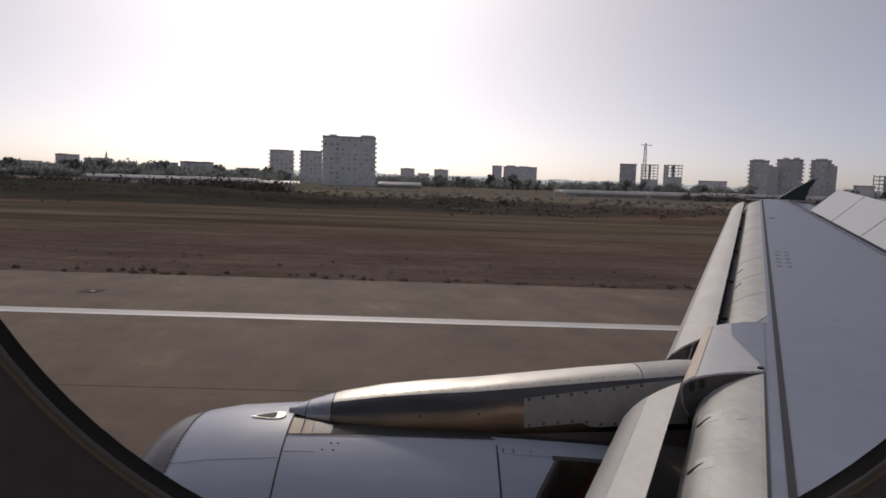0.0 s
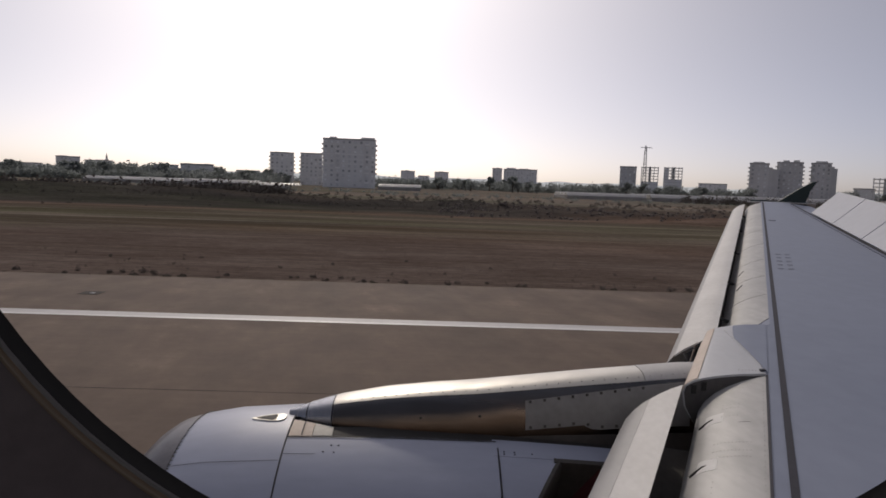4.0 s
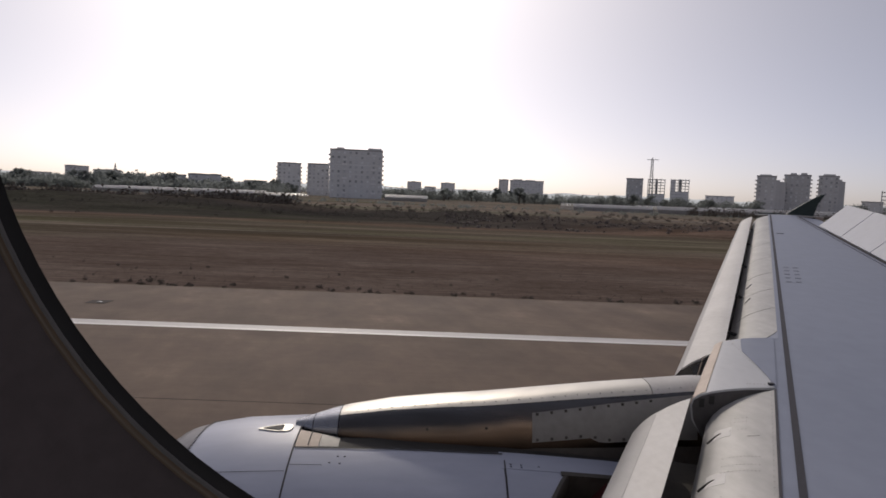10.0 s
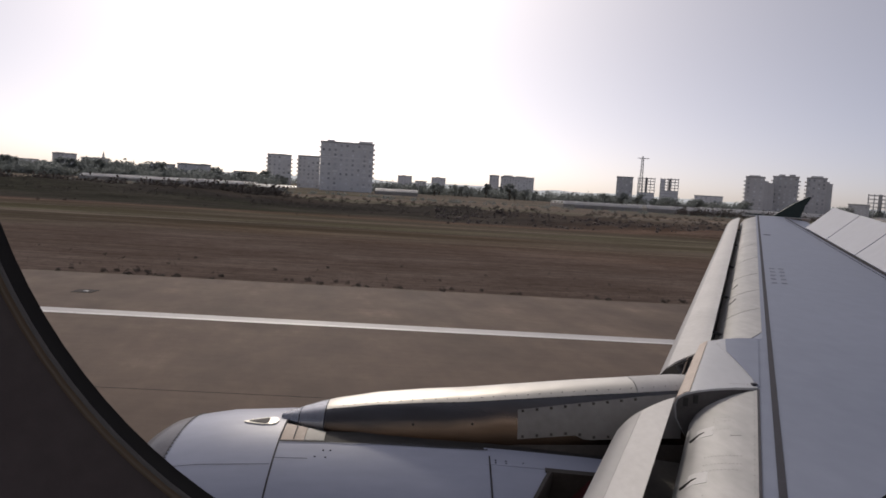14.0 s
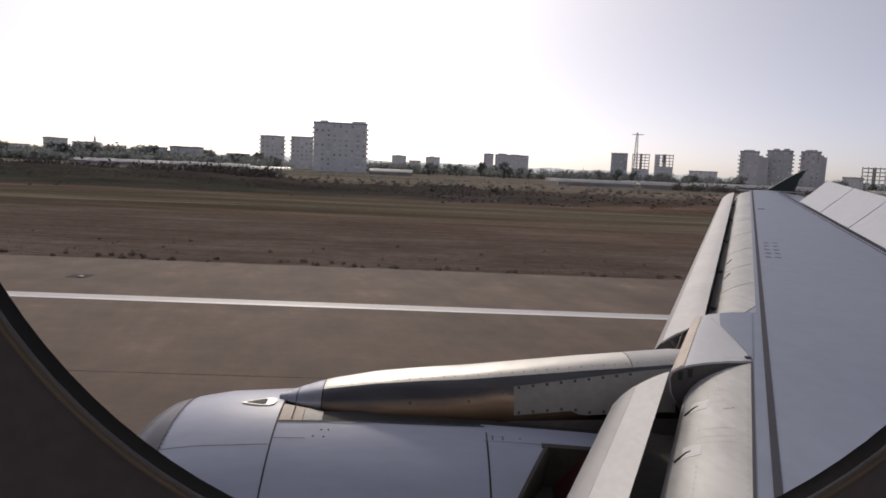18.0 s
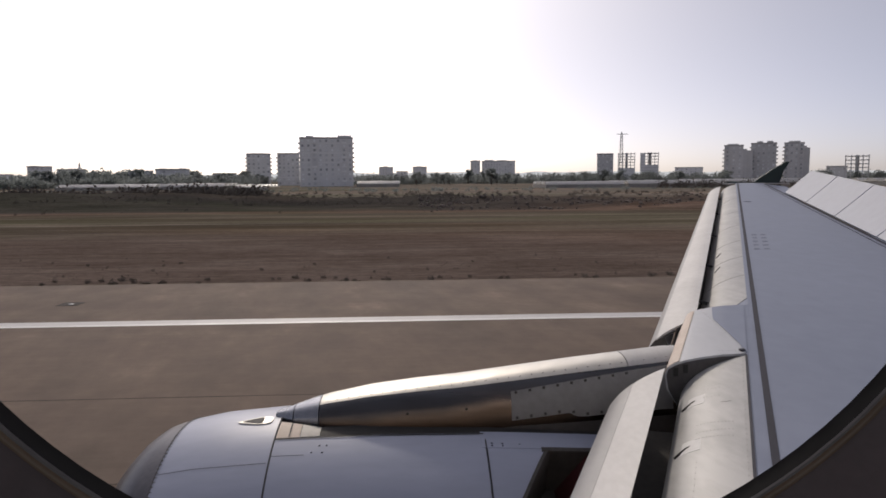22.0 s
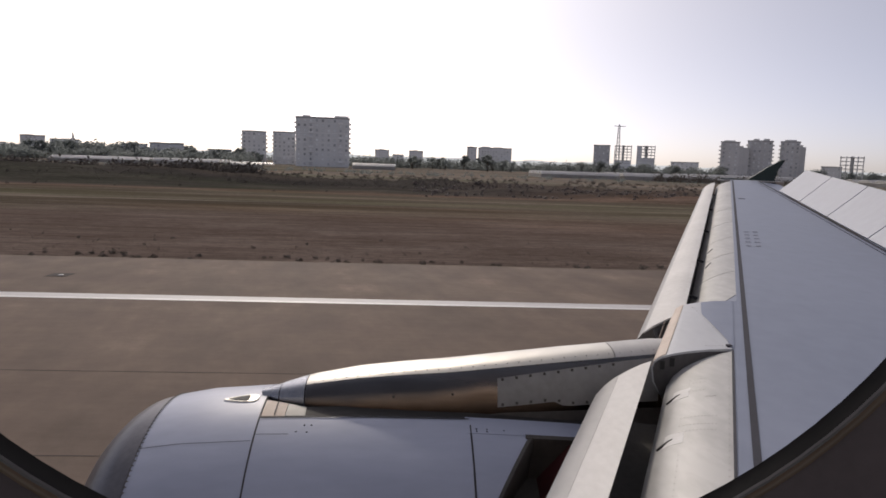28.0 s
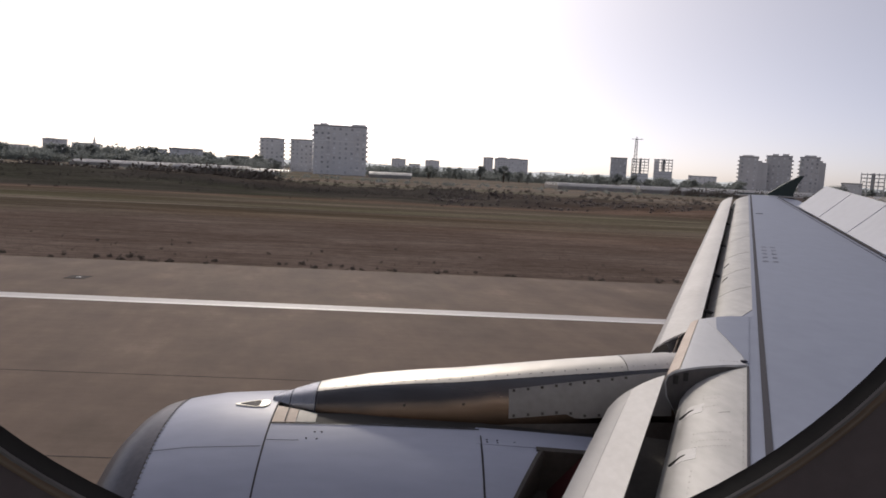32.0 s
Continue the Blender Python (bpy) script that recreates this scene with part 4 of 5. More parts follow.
def build_cabin():
    win = part("window_1", grid([ring_points(g, WIN_Y - d) for g, d in ((0.020, -0.012), (0.004, -0.003), (0.0, 0.0), (0.0006, 0.0008), (0.0013, 0.0022), (0.0017, 0.0029))], SEAL, closed=True), None, "")
    tagged(win, "oval cabin window with dark rubber seal", "window", kind="structure")
    part("step_ring", grid([ring_points(g, WIN_Y - d) for g, d in ((0.0016, 0.0028), (0.0019, 0.0033), (0.0024, 0.0034))], STEP, closed=True), win, "grey plastic step ring")
    part("trim_ring", grid([ring_points(g, WIN_Y - d) for g, d in ((0.0023, 0.0033), (0.0027, 0.0038), (0.0033, 0.0040), (0.0038, 0.0039))], TRIM, closed=True), win, "thin brown trim ring")
    part("reveal", grid([ring_points(g, WIN_Y - d) for g, d in ((0.0037, 0.0038), (0.0100, 0.0078), (0.020, 0.017), (0.036, 0.030), (0.048, 0.036), (0.058, 0.038))], PANEL, closed=True), win, "dark plastic window reveal")
    # lining with the hole, from the reveal to the cabin's corners
    inner, n = ring_points(0.057, WIN_Y - 0.038), len(ring_points(0, 0))
    def square(y, s):
        out = []
        for p in inner:
            d = Vector((p.x - WIN_X, 0, p.z - WIN_Z))
            k = s / max(abs(d.x), abs(d.z))
            out.append(Vector((WIN_X + d.x * k, y, WIN_Z + d.z * k)))
        return out
    wall = part("wall_cabin", grid([inner, square(WIN_Y - 0.045, 0.26), square(WIN_Y - 0.10, 0.62)], PANEL, closed=True, thick=-0.02), None)
    tagged(wall, "dark plastic cabin side wall lining", "wall", kind="structure")
    # round body: the skin curves away above and below the window
    bow = lambda p, grow=0.0: Vector((p.x, p.y - 1.98 + math.sqrt(1.98 ** 2 - min(1.9, abs(p.z - WIN_Z)) ** 2), p.z))
    sq = [[bow(p) for p in square(WIN_Y + 0.052, k)] for k in (0.3, 0.5, 0.7, 0.85, 1.0)]
    part("fuselage_skin", grid([ring_points(0.032, WIN_Y + 0.012), ring_points(0.085, WIN_Y + 0.05)] + sq, SLAT_WHITE, closed=True, thick=-0.004), airliner, "white fuselage skin round the window")
    hull = lambda x, a, r=1.98: Vector((x, WIN_Y + 0.052 - 1.98 + r * math.cos(radians(a)), WIN_Z + (r - 1.98) * 0.15 + r * math.sin(radians(a))))
    edge_a = math.degrees(math.asin(1.0 / 1.98))
    ends = ((-15.6, 0.25), (-15.3, 0.7), (-14.6, 1.2), (-13.5, 1.65), (-12.0, 1.92), (-10.5, 1.98))
    tail = ((9.5, 1.98), (12.0, 1.85), (15.0, 1.45), (18.0, 0.9), (20.5, 0.35))
    full = [10 * k for k in range(36)]
    part("fuselage_front", grid([[hull(x, a, r) for a in full] for x, r in ends + ((WIN_X - 1.0, 1.98),)], SLAT_WHITE, closed=True), airliner, "white forward fuselage")
    part("fuselage_rear", grid([[hull(x, a, r) for a in full] for x, r in ((WIN_X + 1.0, 1.98),) + tail], SLAT_WHITE, closed=True), airliner, "white rear fuselage")
    part("fuselage_middle", grid([[hull(x, a) for a in np.linspace(edge_a, 360 - edge_a, 34)] for x in (WIN_X - 1.0, WIN_X + 1.0)], SLAT_WHITE), airliner, "white fuselage crown and belly")
    shell = boxes([((-0.95, -1.9, 3.7), (0.95, 0.02, 3.8)), ((-0.95, -1.9, 5.05), (0.95, 0.02, 5.15)), ((-0.95, -1.9, 3.8), (-0.9, 0.02, 5.05)), ((0.9, -1.9, 3.8), (0.95, 0.02, 5.05)), ((-0.9, -1.95, 3.8), (0.9, -1.9, 4.2)), ((-0.9, -1.95, 4.6), (0.9, -1.9, 5.05)), ((-0.9, -1.95, 4.2), (-0.65, -1.9, 4.6)), ((-0.38, -1.95, 4.2), (-0.13, -1.9, 4.6)), ((0.13, -1.95, 4.2), (0.38, -1.9, 4.6)), ((0.65, -1.95, 4.2), (0.9, -1.9, 4.6))], PANEL)
    for wx in (-0.515, 0.0, 0.515):
        lamp = new("window_daylight", bpy.data.lights.new("window_daylight", "AREA"))
        lamp.data.shape, lamp.data.size, lamp.data.size_y, lamp.data.energy, lamp.data.color = "RECTANGLE", 0.26, 0.39, CABIN, (0.95, 0.97, 1.0)
        lamp.matrix_world = look((wx, -1.92, 4.4), (wx, 0, 4.35))
    tagged(part("cabin_shell", shell), "dim cabin interior", "cabin", kind="structure")


build_cabin()


# ---- skyline ----
def window_mesh(w, h):
    v, f = [], []
    for a, b in (((-w / 2, -0.08, 0), (-w / 2 + 0.1, 0.02, h)), ((w / 2 - 0.1, -0.08, 0), (w / 2, 0.02, h)), ((-w / 2, -0.08, h - 0.1), (w / 2, 0.02, h)), ((-w / 2, -0.14, -0.08), (w / 2, 0.02, 0.06))):
        box_data(a, b, v, f)
    frame_me = mesh_from(v, f, BARE, False)
    return frame_me, box((-w / 2 + 0.1, -0.03, 0.06), (w / 2 - 0.1, 0.01, h - 0.1), GLASS_HAZED)


WIN_MESH = window_mesh(1.5, 1.5)


def tower(x0, x1, y, height, label, depth=16.0, steps=(), balconies=(), bay=3.4, mat=None, turn=0.0, lower=()):
    """A block of flats: walls, roof edge, lift houses, storey bands, windows and balconies. steps: fractions along the front with the roof's rise there."""
    mat = mat or CONCRETE
    turn = turn or -math.degrees(math.atan2((x0 + x1) / 2, y))
    w = (x1 - x0) * math.cos(radians(turn))
    storeys = max(2, round(height / 2.95))
    fl = height / storeys
    home = empty("apartment_building", label, "building", "apartment blocks")
    home.matrix_basis = pose((x0 + x1) / 2, y, -0.06, 0, 0, turn)
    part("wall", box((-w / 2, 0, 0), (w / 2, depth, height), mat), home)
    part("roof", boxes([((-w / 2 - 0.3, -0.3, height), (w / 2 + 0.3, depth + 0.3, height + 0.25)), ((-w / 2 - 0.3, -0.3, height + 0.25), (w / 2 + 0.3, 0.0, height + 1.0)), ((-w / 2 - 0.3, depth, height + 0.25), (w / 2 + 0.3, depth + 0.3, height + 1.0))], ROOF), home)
    for a, b, drop in lower:
        part("side_block", box((-w / 2 + a * w, 1.0, 0), (-w / 2 + b * w, depth - 1.0, height - drop), mat), home)
    for a, b, rise in steps:
        part("lift_house", box((-w / 2 + a * w, 2, height + 0.25), (-w / 2 + b * w, depth - 3, height + rise), mat), home)
    for k in range(1, storeys):
        part("storey_band", box((-w / 2 - 0.08, -0.08, k * fl - 0.15), (w / 2 + 0.08, depth + 0.08, k * fl + 0.12), mat), home)
    n = max(2, int(w / bay))
    bal = boxes([((-1.5, -1.3, -0.1), (1.5, 0.0, 0.08)), ((-1.5, -1.3, 0.08), (1.5, -1.18, 1.0)), ((-1.5, -1.18, 0.08), (-1.4, 0.0, 1.0)), ((1.4, -1.18, 0.08), (1.5, 0.0, 1.0))], mat)
    for k in range(storeys):
        for i in range(n):
            px = -w / 2 + (i + 0.5) * w / n
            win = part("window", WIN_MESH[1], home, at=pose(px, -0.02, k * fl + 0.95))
            part("window_frame", WIN_MESH[0], win)
            if i in balconies and k:
                part("balcony", bal, home, at=pose(px, 0, k * fl))
        for sgn in (-1, 1):
            for j in range(2):
                part("window", WIN_MESH[1], home, at=pose(sgn * (w / 2 + 0.02), depth * (0.3 + 0.4 * j), k * fl + 0.95, 0, 0, 90 * sgn))
            if balconies and k:
                part("balcony", bal, home, at=pose(sgn * w / 2, depth * 0.5, k * fl, 0, 0, 90 * sgn))
    return home


def skeleton_block(x0, x1, y, height, label, depth=14.0, filled=0, side=0.0):
    """An unfinished block: slabs and columns, with the lowest floors walled in."""
    turn = -math.degrees(math.atan2((x0 + x1) / 2, y))
    w = (x1 - x0) * math.cos(radians(turn))
    storeys = round(height / 2.75)
    fl = height / storeys
    home = empty("unfinished_building", label, "building", "unfinished blocks")
    home.matrix_basis = pose((x0 + x1) / 2, y, -0.06, 0, 0, turn)
    for k in range(1, storeys + 1):
        part("slab", box((-w / 2, 0, k * fl - 0.45), (w / 2, depth, k * fl), BARE), home)
    n = max(3, int(w / 3.3))
    col = box((-0.26, -0.26, 0), (0.26, 0.26, height + 0.6), BARE)
    for i in range(n + 1):
        for j in range(4):
            part("column", col, home, at=pose(-w / 2 + 0.35 + (w - 0.7) * i / n, 0.4 + (depth - 0.8) * j / 3, 0))
    if filled:
        part("infill_wall", box((-w / 2 + 0.1, 0.1, 0), (w / 2 - 0.1, depth - 0.1, filled * fl - 0.3), CONCRETE), home)
    if side:
        part("shear_wall", box((-w / 2 - 0.05, 0.05, 0), (-w / 2 + side, depth - 0.1, height), CONCRETE), home)
    part("stair_core", box((-1.0, depth * 0.4, 0), (1.2, depth * 0.6, height + 0.6), BARE), home)
    return home


tower(-68.4, -34.3, 450, 30.6, "tall pale apartment block with two lift houses", 18, ((0.12, 0.26, 2.0), (0.72, 0.98, 2.2)), (2, 7))
tower(-127.4, -108.3, 560, 24.6, "narrow apartment block with stacked balconies", 16, ((0.2, 0.8, 1.3),), (0, 4))
tower(-103.0, -85.5, 560, 24.8, "narrow apartment block with stacked balconies", 16, ((0.4, 0.95, 1.2),), (0, 4))
tower(83.6, 96.1, 900, 26.8, "slim pale distant apartment block", 14, ((0.3, 0.7, 1.4),))
tower(98.3, 142.0, 900, 26.4, "wide pale distant apartment block", 16, ((0.08, 0.36, 2.4), (0.45, 0.75, 1.8)))
tower(-59.4, -29.0, 1500, 30.0, "pale hazy far-off apartment block", 20, ((0.3, 0.6, 2.0),), bay=6)
tower(13.6, 44.0, 1500, 30.0, "pale hazy far-off apartment block", 20, ((0.3, 0.6, 2.0),), bay=6)
tower(181.0, 196.7, 650, 26.4, "plain grey unfinished apartment block", 14, mat=BARE)
skeleton_block(201.0, 217.9, 650, 27.2, "unfinished concrete frame, half walled in", 14, 5)
skeleton_block(222.8, 240.8, 650, 27.6, "unfinished concrete frame, mostly walled in", 14, 6, 4.5)
tower(243.7, 258.5, 520, 27.8, "dark grey apartment tower with lift house", 16, ((0.15, 0.75, 1.9),), (0, 3), mat=BARE, lower=((1.0, 1.2, 2.2), (1.2, 1.52, 3.4)))
tower(264.6, 284.7, 520, 29.4, "dark grey apartment tower with two lift houses", 16, ((0.22, 0.46, 2.2), (0.62, 0.86, 2.4)), (0, 5), mat=BARE)
tower(290.9, 306.6, 520, 29.6, "dark grey apartment tower with stepped side", 16, ((0.2, 0.8, 2.2),), (0, 3), mat=BARE, lower=((1.0, 1.14, 1.8), (1.14, 1.30, 3.2)))
skeleton_block(293.8, 311.0, 450, 18.0, "small unfinished bare concrete frame", 12)
tower(-372.0, -348.0, 700, 18.4, "low apartment block among trees", 14, ((0.1, 0.5, 1.4),))
tower(-346.0, -318.0, 705, 15.6, "low apartment block among trees", 14, ((0.4, 0.7, 1.4),))
tower(-420.0, -396.0, 720, 11.0, "low house block among trees", 14)
tower(-188.5, -172.0, 480, 10.4, "long low school-like building", 14, ((0.3, 0.6, 1.2),))
tower(-171.8, -149.0, 484, 11.6, "long low school-like building", 14, ((0.1, 0.3, 1.2), (0.7, 0.9, 1.3)))
tower(-143.0, -126.0, 520, 8.8, "low pale house block behind trees", 12)
tower(315.8, 349.6, 800, 15.2, "long low pale industrial hall", 20, bay=5)
tower(390.0, 430.0, 480, 9.0, "low pale house block beside trees", 14)
tower(-16.0, 2.0, 1100, 16.0, "hazy low block far off", 14, bay=6)
tower(350.0, 368.0, 560, 12.0, "low pale house block beside trees", 12)


def lattice_mast(x, y, height):
    mast = empty("lattice_mast", "tall steel lattice mast with a cross head", "mast")
    mast.matrix_basis = pose(x, y, -0.06)
    wide = lambda z: 1.7 - 1.0 * z / height
    for sx in (-1, 1):
        for sy in (-1, 1):
            part("leg", tube([(sx * wide(0), sy * wide(0), 0), (sx * wide(height), sy * wide(height), height)], 0.17, STEEL, 5), mast)
    n = 11
    for k in range(n):
        z0, z1 = height * k / n, height * (k + 1) / n
        for sy in (-1, 1):
            part("brace", tube([(-wide(z0), sy * wide(z0), z0), (wide(z1), sy * wide(z1), z1)], 0.09, STEEL, 4), mast)
            part("brace", tube([(-wide(z1), sy * wide(z1), z1), (wide(z1), sy * wide(z1), z1)], 0.09, STEEL, 4), mast)
            part("brace", tube([(sy * wide(z0), wide(z0), z0), (sy * wide(z1), -wide(z1), z1)], 0.09, STEEL, 4), mast)
    part("cross_head", boxes([((-4.5, -0.4, height), (5.5, 0.4, height + 0.5)), ((-0.4, -0.4, height + 0.5), (0.4, 0.4, height + 2))], STEEL), mast)


lattice_mast(188.6, 600, 42.0)


def minaret(x, y, height):
    m = empty("minaret", "slender pale stone minaret with two balconies and pointed cap", "minaret")
    m.matrix_basis = pose(x, y, -0.06)
    ring = lambda r, z: [(r * math.cos(2 * math.pi * i / 14), r * math.sin(2 * math.pi * i / 14), z) for i in range(14)]
    part("shaft", grid([ring(r, z * height) for r, z in ((1.5, 0), (1.5, 0.12), (1.05, 0.16), (1.0, 0.55), (0.9, 0.56), (0.85, 0.8))], CONCRETE, closed=True), m)
    for z in (0.52, 0.70):
        part("balcony", grid([ring(r, (z + dz) * height) for r, dz in ((0.9, -0.03), (1.7, 0.0), (1.7, 0.035), (1.5, 0.036))], CONCRETE, closed=True), m)
    part("cap", grid([ring(r, z * height) for r, z in ((1.0, 0.8), (0.7, 0.86), (0.05, 1.0))], ROOF, closed=True), m)


minaret(-298.8, 650, 22.5)


# ---- greenhouses ----
FILM_SIDE = material("dusty_film", [(0.34, 0.325, 0.31), (0.46, 0.44, 0.42)], 0.5, scale=0.3, fine=4)
let_light_through(FILM_SIDE, 0.4, (0.7, 0.69, 0.67))


def greenhouse(x0, x1, y0, y1, h, label):
    """Multi-span film tunnels side by side, on low walls and posts."""
    g = empty("greenhouse", label, "greenhouse", "plastic greenhouses")
    g.matrix_basis = pose(x0, y0, -0.06)
    span = 8.0
    n = max(1, int((x1 - x0) / span))
    w = (x1 - x0) / n
    deep = y1 - y0
    rows = []
    for x in np.linspace(0, x1 - x0, 12):
        sag = 0.04 * math.sin(x * 0.7)
        rows.append([(x, k * deep / 32, h * (0.55 + 0.45 * abs(math.sin(math.pi * k / 8))) + sag) for k in range(33)])
    part("film_roof", grid(rows, PLASTIC, thick=0.03), g, "milky white plastic film roof")
    part("film_wall", box((0, -0.03, 0.0), (x1 - x0, 0.03, h * 0.55), FILM_SIDE), g, "dusty grey film side wall")
    part("film_wall", box((-0.03, 0, 0.0), (0.03, deep, h * 0.55), FILM_SIDE), g)
    post = box((-0.06, -0.1, 0), (0.06, 0.1, h * 0.55), STEEL)
    for i in range(n + 1):
        part("post", post, g, at=pose(i * w, -0.06, 0))


greenhouse(-163, -118, 330, 372, 2.7, "long white plastic greenhouse at the field's edge")
greenhouse(-116, -86, 330, 360, 2.9, "long white plastic greenhouse at the field's edge")
greenhouse(-74, -60, 300, 330, 2.4, "short bright plastic film greenhouse")
greenhouse(-28, -4, 390, 430, 3.4, "low white plastic film greenhouse")
greenhouse(61, 96, 300, 332, 2.8, "long white plastic film greenhouse")
greenhouse(98, 142, 300, 336, 3.1, "long white plastic film greenhouse")
greenhouse(146, 210, 330, 370, 3.4, "long white plastic film greenhouse")
greenhouse(230, 330, 300, 350, 3.4, "wide white plastic film greenhouse")


# the fields and blocks already passed, behind the wing
for k in range(14):
    gx, gy = 460 + (k % 7) * 150 + 20 * (k % 3), 300 + 130 * (k // 7) + 35 * (k % 2)
    greenhouse(gx, gx + 90 + 12 * (k % 4), gy, gy + 40, 3.2, "wide white plastic film greenhouse in fields")
tower(900, 926, 760, 40, "tall grey apartment tower beyond greenhouses", 18, ((0.2, 0.8, 2.0),), mat=BARE)
tower(934, 960, 760, 41, "tall grey apartment tower beyond greenhouses", 18, ((0.2, 0.8, 2.0),), mat=BARE)
minaret(640, 520, 34)

# ---- trees, scrub, grass ----
def leaf_cloud(rng, clumps, size, flat=0.8):
    """Many small leaf cards scattered over clumps."""
    v, f = [], []
    for c, r, n in clumps:
        for _ in range(n):
            d = Vector((rng.gauss(0, 1), rng.gauss(0, 1), rng.gauss(0, 1) * flat)).normalized() * (r * rng.uniform(0.25, 1.05))
            p = Vector(c) + d
            u = Vector((rng.uniform(-1, 1), rng.uniform(-1, 1), rng.uniform(-1, 1))).normalized()
            w = u.orthogonal().normalized()
            s = size * rng.uniform(0.6, 1.3)
            i = len(v)
            v += [p - u * s, p + w * s * 0.6, p + u * s, p - w * s * 0.6]
            f.append((i, i + 1, i + 2, i + 3))
    return v, f


def make_tree(seed, height, spread, label, tall=False):
    rng = random.Random(seed)
    tree = empty("tree", label, "tree", "trees")
    trunk_top = height * (0.16 if not tall else 0.12)
    part("trunk", tube([(0, 0, 0), (rng.uniform(-0.1, 0.1), 0.05, trunk_top), (rng.uniform(-0.3, 0.3), 0.1, height * 0.7)], [0.035 * height, 0.025 * height, 0.008 * height], BARK), tree)
    clumps = []
    for k in range(11):
        a = rng.uniform(0, 6.28)
        z = trunk_top + (height - trunk_top) * (rng.uniform(0.12, 0.92))
        rad = spread * (rng.uniform(0.2, 0.75) if not tall else 0.25) * (1.1 - abs(z / height - 0.55))
        end = (math.cos(a) * rad, math.sin(a) * rad, z)
        clumps.append((end, spread * rng.uniform(0.26, 0.46) * (0.55 if tall else 1), 70))
        if k < 5:
            part("limb", tube([(0, 0, trunk_top * rng.uniform(0.7, 1.1)), (end[0] * 0.5, end[1] * 0.5, trunk_top + (z - trunk_top) * 0.6), end], [0.016 * height, 0.01 * height, 0.004 * height], BARK, 5), tree)
    v, f = leaf_cloud(rng, clumps, 0.055 * height)
    part("crown", mesh_from(v, f, LEAF, False), tree, kind="stuff")
    return tree


def plant_trees():
    kinds = [make_tree(11, 8.5, 4.2, "round haze-greyed green field tree"), make_tree(12, 6.5, 3.6, "low spreading haze-greyed green tree"), make_tree(13, 10.5, 4.0, "taller haze-greyed green field tree"), make_tree(15, 7.5, 5.0, "broad olive-green field tree")]
    for k, t in enumerate(kinds):
        t.matrix_basis = pose(-215 + 9 * k, 470 + 8 * k, -0.06)
    rng = random.Random(5)
    spots = []
    for _ in range(110):
        spots.append((rng.uniform(-360, -105), rng.uniform(420, 540)))
    for _ in range(26):
        spots.append((rng.uniform(-30, 70), rng.uniform(480, 720)))
    for _ in range(26):
        spots.append((rng.uniform(60, 330), rng.uniform(400, 560)))
    for _ in range(14):
        spots.append((rng.uniform(300, 520), rng.uniform(330, 470)))
    for x, y in spots:
        if any(a - 3 < x < b + 3 and c - 4 < y < d for a, b, c, d in ((-69, -34, 440, 470), (240, 312, 440, 540), (-190, -148, 470, 500))):
            continue
        k = kinds[rng.choice((0, 0, 1, 1, 2, 2, 3, 3))]
        s = rng.uniform(0.7, 1.25)
        copy_thing(k, pose(x, y, -0.1, 0, 0, rng.uniform(0, 360)) @ Matrix.Scale(s, 4))


plant_trees()


def scatter_foliage(name, label, category, seed, count, area, size, mat, squash=0.6, cards=26, card=0.2):
    """One object of low bushes over a stretch of land."""
    rng = random.Random(seed)
    v, f = [], []
    x0, x1, y0, y1 = area
    for _ in range(count):
        x, y = rng.uniform(x0, x1), rng.uniform(y0, y1)
        r = size * rng.uniform(0.4, 1.3)
        z = ground_height(x, y) if abs(x) < 258 and 31 < y < 186 else -0.06
        cv, cf = leaf_cloud(rng, [((x, y, z + r * squash * 0.6), r, cards)], r * card, squash)
        i = len(v)
        v += [Vector((p.x, p.y, max(p.z, z - 0.02))) for p in cv]
        f += [tuple(i + k for k in q) for q in cf]
    tagged(part(name, mesh_from(v, f, mat, False)), label, category, kind="stuff")


scatter_foliage("near_wood", "haze-greyed belt of trees before the town", "woodland", 26, 360, (-420, -96, 400, 468), 4.0, LEAF, 0.95, 230, 0.17)
scatter_foliage("near_wood", "haze-greyed belt of trees before the town", "woodland", 27, 820, (-60, 620, 560, 700), 5.4, LEAF, 0.85, 170, 0.15)
scatter_foliage("near_wood", "tall haze-greyed trees on the rise by the minaret", "woodland", 35, 60, (-236, -166, 474, 500), 6.6, LEAF, 0.95, 420, 0.13)
scatter_foliage("near_wood", "haze-greyed belt of trees before the town", "woodland", 36, 44, (-166, -112, 460, 472), 4.6, LEAF, 0.9, 380, 0.13)
scatter_foliage("far_wood", "hazy line of trees on the horizon", "woodland", 21, 900, (-1500, 1500, 900, 1500), 7.0, LEAF, 0.8, 26)
scatter_foliage("hedge", "dark dense scrub along the field edge", "hedge", 22, 1300, (-120, 8, 110, 134), 0.34, SHRUB, 0.6, 26)
scatter_foliage("thicket", "dark overgrown scrub mound on the bank", "scrub", 28, 170, (-84, -28, 126, 137), 1.8, SHRUB, 0.75, 120, 0.16)
scatter_foliage("thicket", "dark overgrown scrub mound on the bank", "scrub", 30, 46, (-50, -26, 128, 134), 2.0, SHRUB, 0.8, 220, 0.13)
scatter_foliage("thicket", "dark rounded bushes before the greenhouses", "scrub", 29, 46, (104, 168, 272, 290), 2.4, SHRUB, 0.75, 160, 0.14)
scatter_foliage("scrub", "dry scrub on reddish heaps", "scrub", 23, 420, (-40, 200, 150, 215), 0.7, SHRUB, 0.6, 50)
scatter_foliage("scrub", "dry bushes scattered over rough ground", "scrub", 24, 220, (-160, 160, 92, 160), 0.3, SHRUB, 0.5, 40)
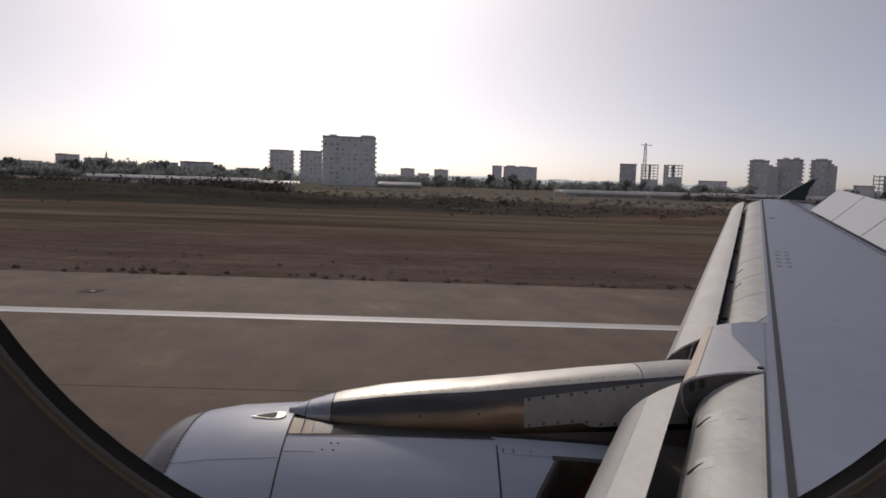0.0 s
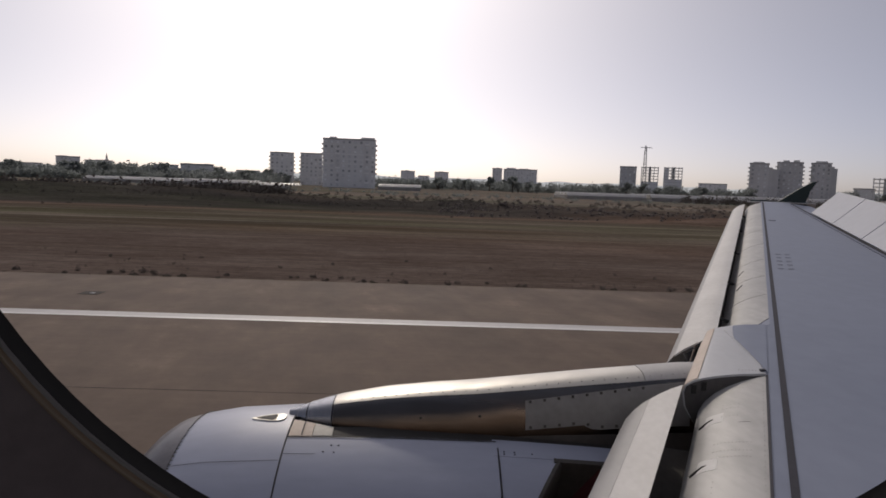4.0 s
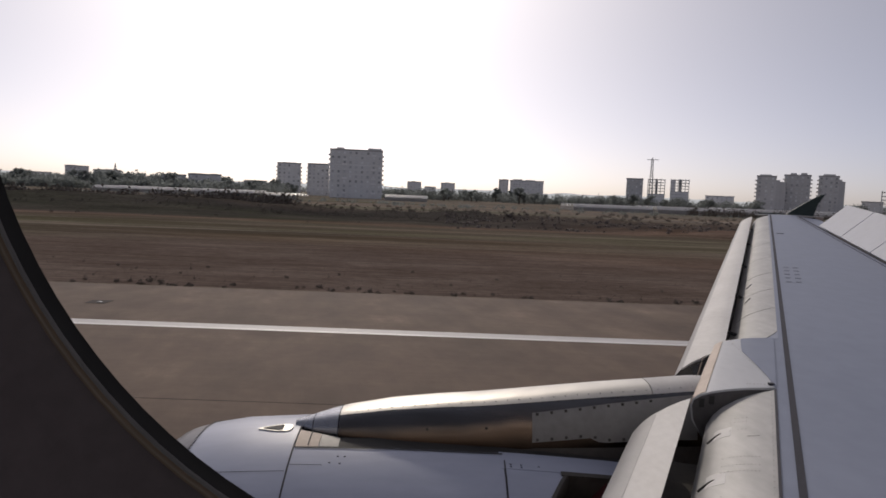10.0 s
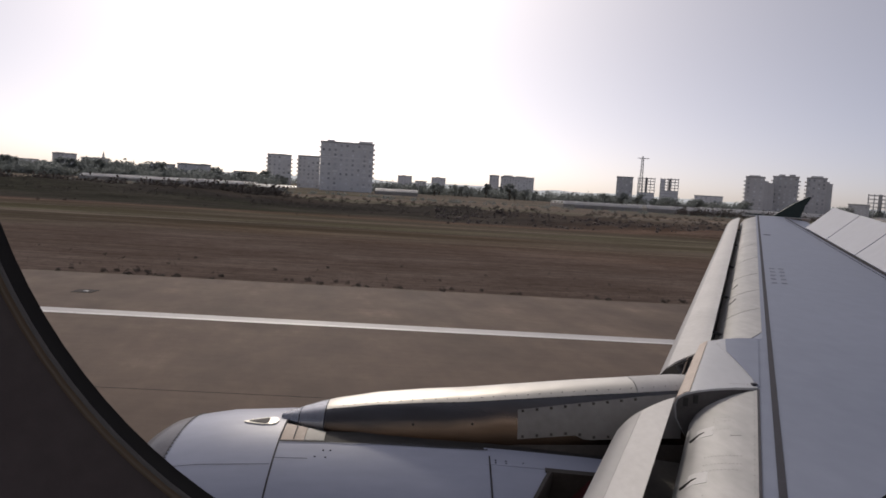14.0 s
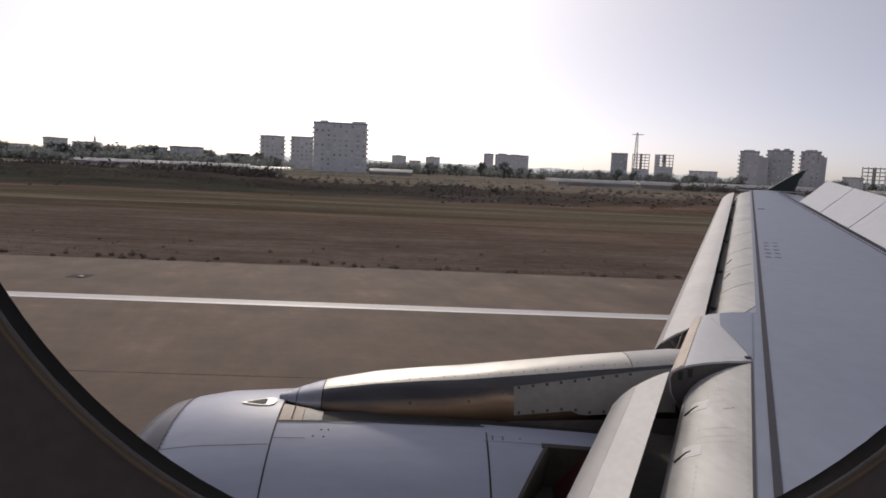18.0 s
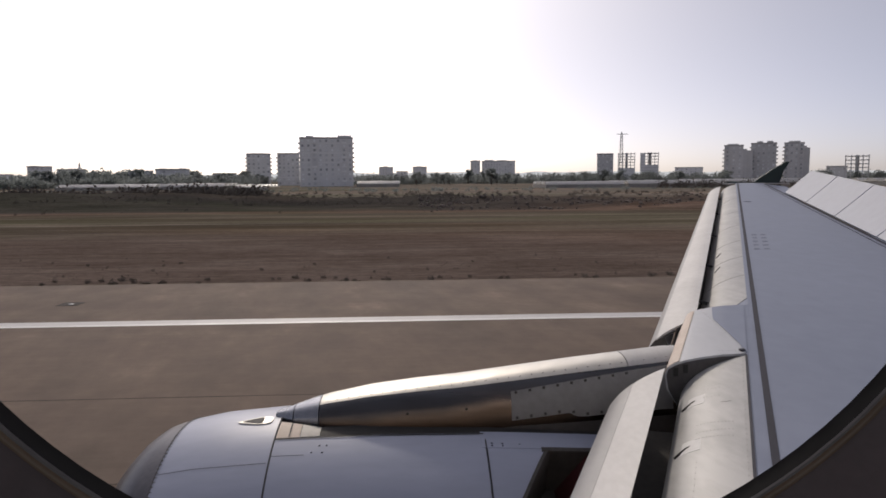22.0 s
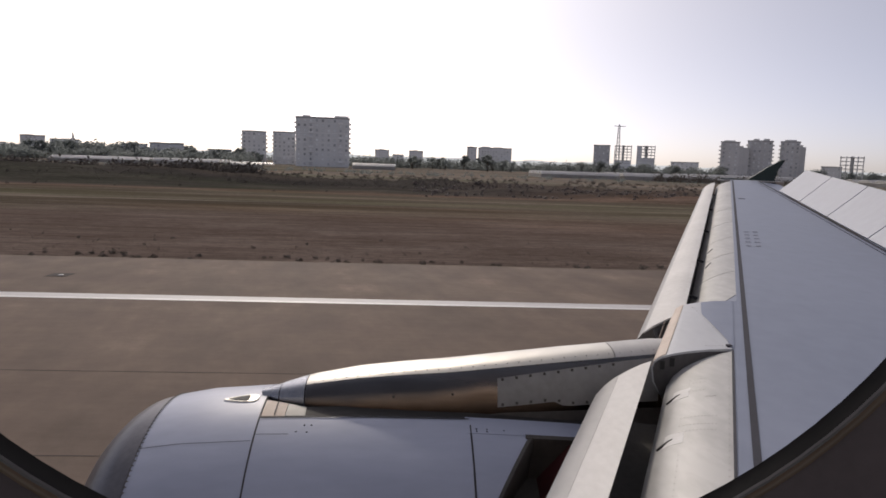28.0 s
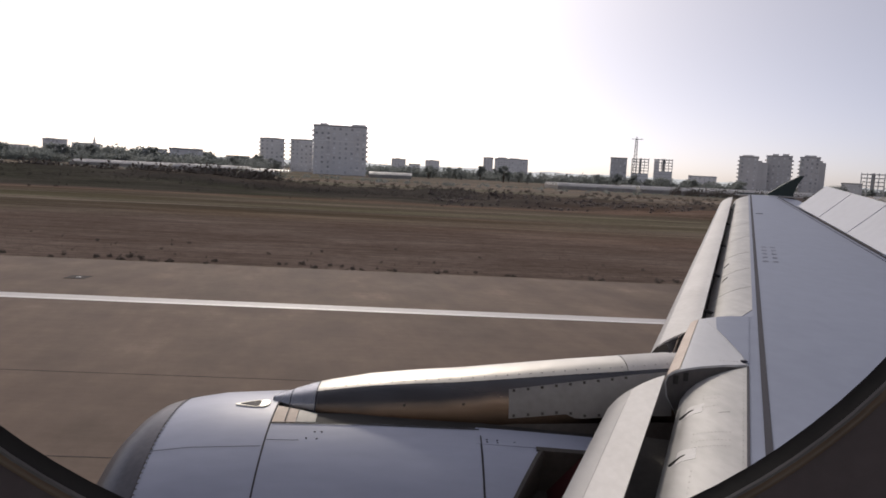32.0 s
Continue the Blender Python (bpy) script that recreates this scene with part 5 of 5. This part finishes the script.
scatter_foliage("field_hedge", "low hedge before the greenhouses", "hedge", 25, 420, (-320, 420, 240, 298), 1.1, LEAF, 0.6, 50)

RUBBLE = material("grey_rubble", [(0.105, 0.085, 0.074), (0.170, 0.138, 0.120)], 0.95, scale=0.4, fine=5, bump=0.02)


def rubble(seed, count, area):
    """Broken stones and clods over the spoil heaps, one object."""
    rng = random.Random(seed)
    v, f = [], []
    x0, x1, y0, y1 = area
    for _ in range(count):
        x, y = rng.uniform(x0, x1), rng.triangular(y0, y1, (y0 + y1) / 2)
        s = 0.38 * rng.random() ** 2 + 0.1
        z = ground_height(x, y)
        i = len(v)
        for k in range(5):
            a = 1.257 * k + rng.uniform(-0.3, 0.3)
            v.append((x + s * math.cos(a) * rng.uniform(0.7, 1.2), y + s * math.sin(a) * rng.uniform(0.7, 1.2), z - 0.05))
        for k in range(5):
            a = 1.257 * k + rng.uniform(-0.3, 0.3)
            v.append((x + 0.6 * s * math.cos(a), y + 0.6 * s * math.sin(a), z + s * rng.uniform(0.4, 0.8)))
        f += [(i + k, i + (k + 1) % 5, i + 5 + (k + 1) % 5, i + 5 + k) for k in range(5)] + [tuple(i + 5 + k for k in range(5))]
    tagged(part("rubble", mesh_from(v, f, RUBBLE, False)), "grey broken rubble on the spoil heaps", "rubble", kind="stuff")


rubble(41, 1500, (2, 75, 92, 140))


def grass(name, label, seed, count, area, size, mat, blades=7):
    rng = random.Random(seed)
    v, f = [], []
    x0, x1, y0, y1 = area
    for _ in range(count):
        x, y = rng.uniform(x0, x1), y0 + (y1 - y0) * rng.random() ** 1.4
        s = size * rng.uniform(0.5, 1.4)
        z = ground_height(x, y) if y > 31 else -0.06
        for _b in range(blades):
            a, lean = rng.uniform(0, 6.28), rng.uniform(0.3, 1.1)
            i = len(v)
            dx, dy = math.cos(a), math.sin(a)
            v += [(x - dy * s * 0.08, y + dx * s * 0.08, z), (x + dy * s * 0.08, y - dx * s * 0.08, z), (x + dx * s * lean, y + dy * s * lean, z + s * rng.uniform(0.5, 1.0))]
            f.append((i, i + 1, i + 2))
    tagged(part(name, mesh_from(v, f, mat, False)), label, "grass", kind="stuff")


DRY = material("dry_grass", [(0.115, 0.088, 0.072), (0.185, 0.148, 0.122)], 0.9, scale=0.3, fine=4)
scatter_foliage("verge_tussocks", "dark dry tussocks along the runway's edge", "grass", 31, 150, (-60, 60, 29.55, 30.9), 0.16, SHRUB, 0.55, 70, 0.22)
scatter_foliage("verge_tussocks", "scattered dark tussocks in short grass", "grass", 34, 150, (-60, 60, 31.5, 39.5), 0.10, SHRUB, 0.6, 30, 0.26)
grass("dry_grass", "short dry brown grass beside the runway", 32, 12000, (-60, 60, 29.6, 62), 0.07, DRY, 4)


def shed(x0, x1, y, h):
    s = empty("shed", "low dark green shed at the field edge", "shed")
    s.matrix_basis = pose((x0 + x1) / 2, y, -0.06)
    w = x1 - x0
    part("wall", box((-w / 2, 0, 0), (w / 2, 5, h), GREEN), s)
    part("roof", box((-w / 2 - 0.2, -0.2, h), (w / 2 + 0.2, 5.2, h + 0.15), ROOF), s)
    part("door", box((-0.6, -0.05, 0), (0.6, 0.02, h - 0.3), DARK_METAL), s)


shed(-76, -67, 250, 2.0)


# ---- runway edge light and far plates ----
def edge_light(x, y):
    e = empty("runway_light", "small runway edge light on a dark base plate", "runway light")
    e.matrix_basis = pose(x, y, 0)
    part("base_plate", soft_box((-0.36, -0.34, 0), (0.36, 0.34, 0.012), JOINT, 0.005), e)
    part("lamp_head", soft_box((0.02, -0.26, 0.01), (0.18, -0.08, 0.05), STEEL, 0.03), e, "pale low lamp head")


for lx in (-72, -12, 48):
    edge_light(lx, 24.8)


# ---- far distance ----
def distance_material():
    """Woods and low hills so far off that only haze shows, painted as an even glow."""
    m = bpy.data.materials.new("glowing_haze")
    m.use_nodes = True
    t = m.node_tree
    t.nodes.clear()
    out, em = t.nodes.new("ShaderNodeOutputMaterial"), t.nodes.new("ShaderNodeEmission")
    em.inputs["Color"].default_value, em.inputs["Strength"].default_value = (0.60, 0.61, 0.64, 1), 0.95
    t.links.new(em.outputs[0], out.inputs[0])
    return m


def build_distance():
    mat = distance_material()
    top, foot = [], []
    for i in range(241):
        a = radians(-75 + 150 * i / 240)
        r = 4000
        x, y = r * math.sin(a), r * math.cos(a)
        h = 34 + 16 * noise.noise((i * 0.05, 0.3, 0)) + 9 * noise.noise((i * 0.33, 1.3, 0)) + (26 if i < 70 else 0) * max(0, (70 - i) / 70)
        foot.append((x, y, -5))
        top.append((x, y, max(8, h)))
    tagged(part("backdrop", grid([foot, top], mat)), "pale woods and low hills, haze painted as glow", "hills", kind="structure")


build_distance()
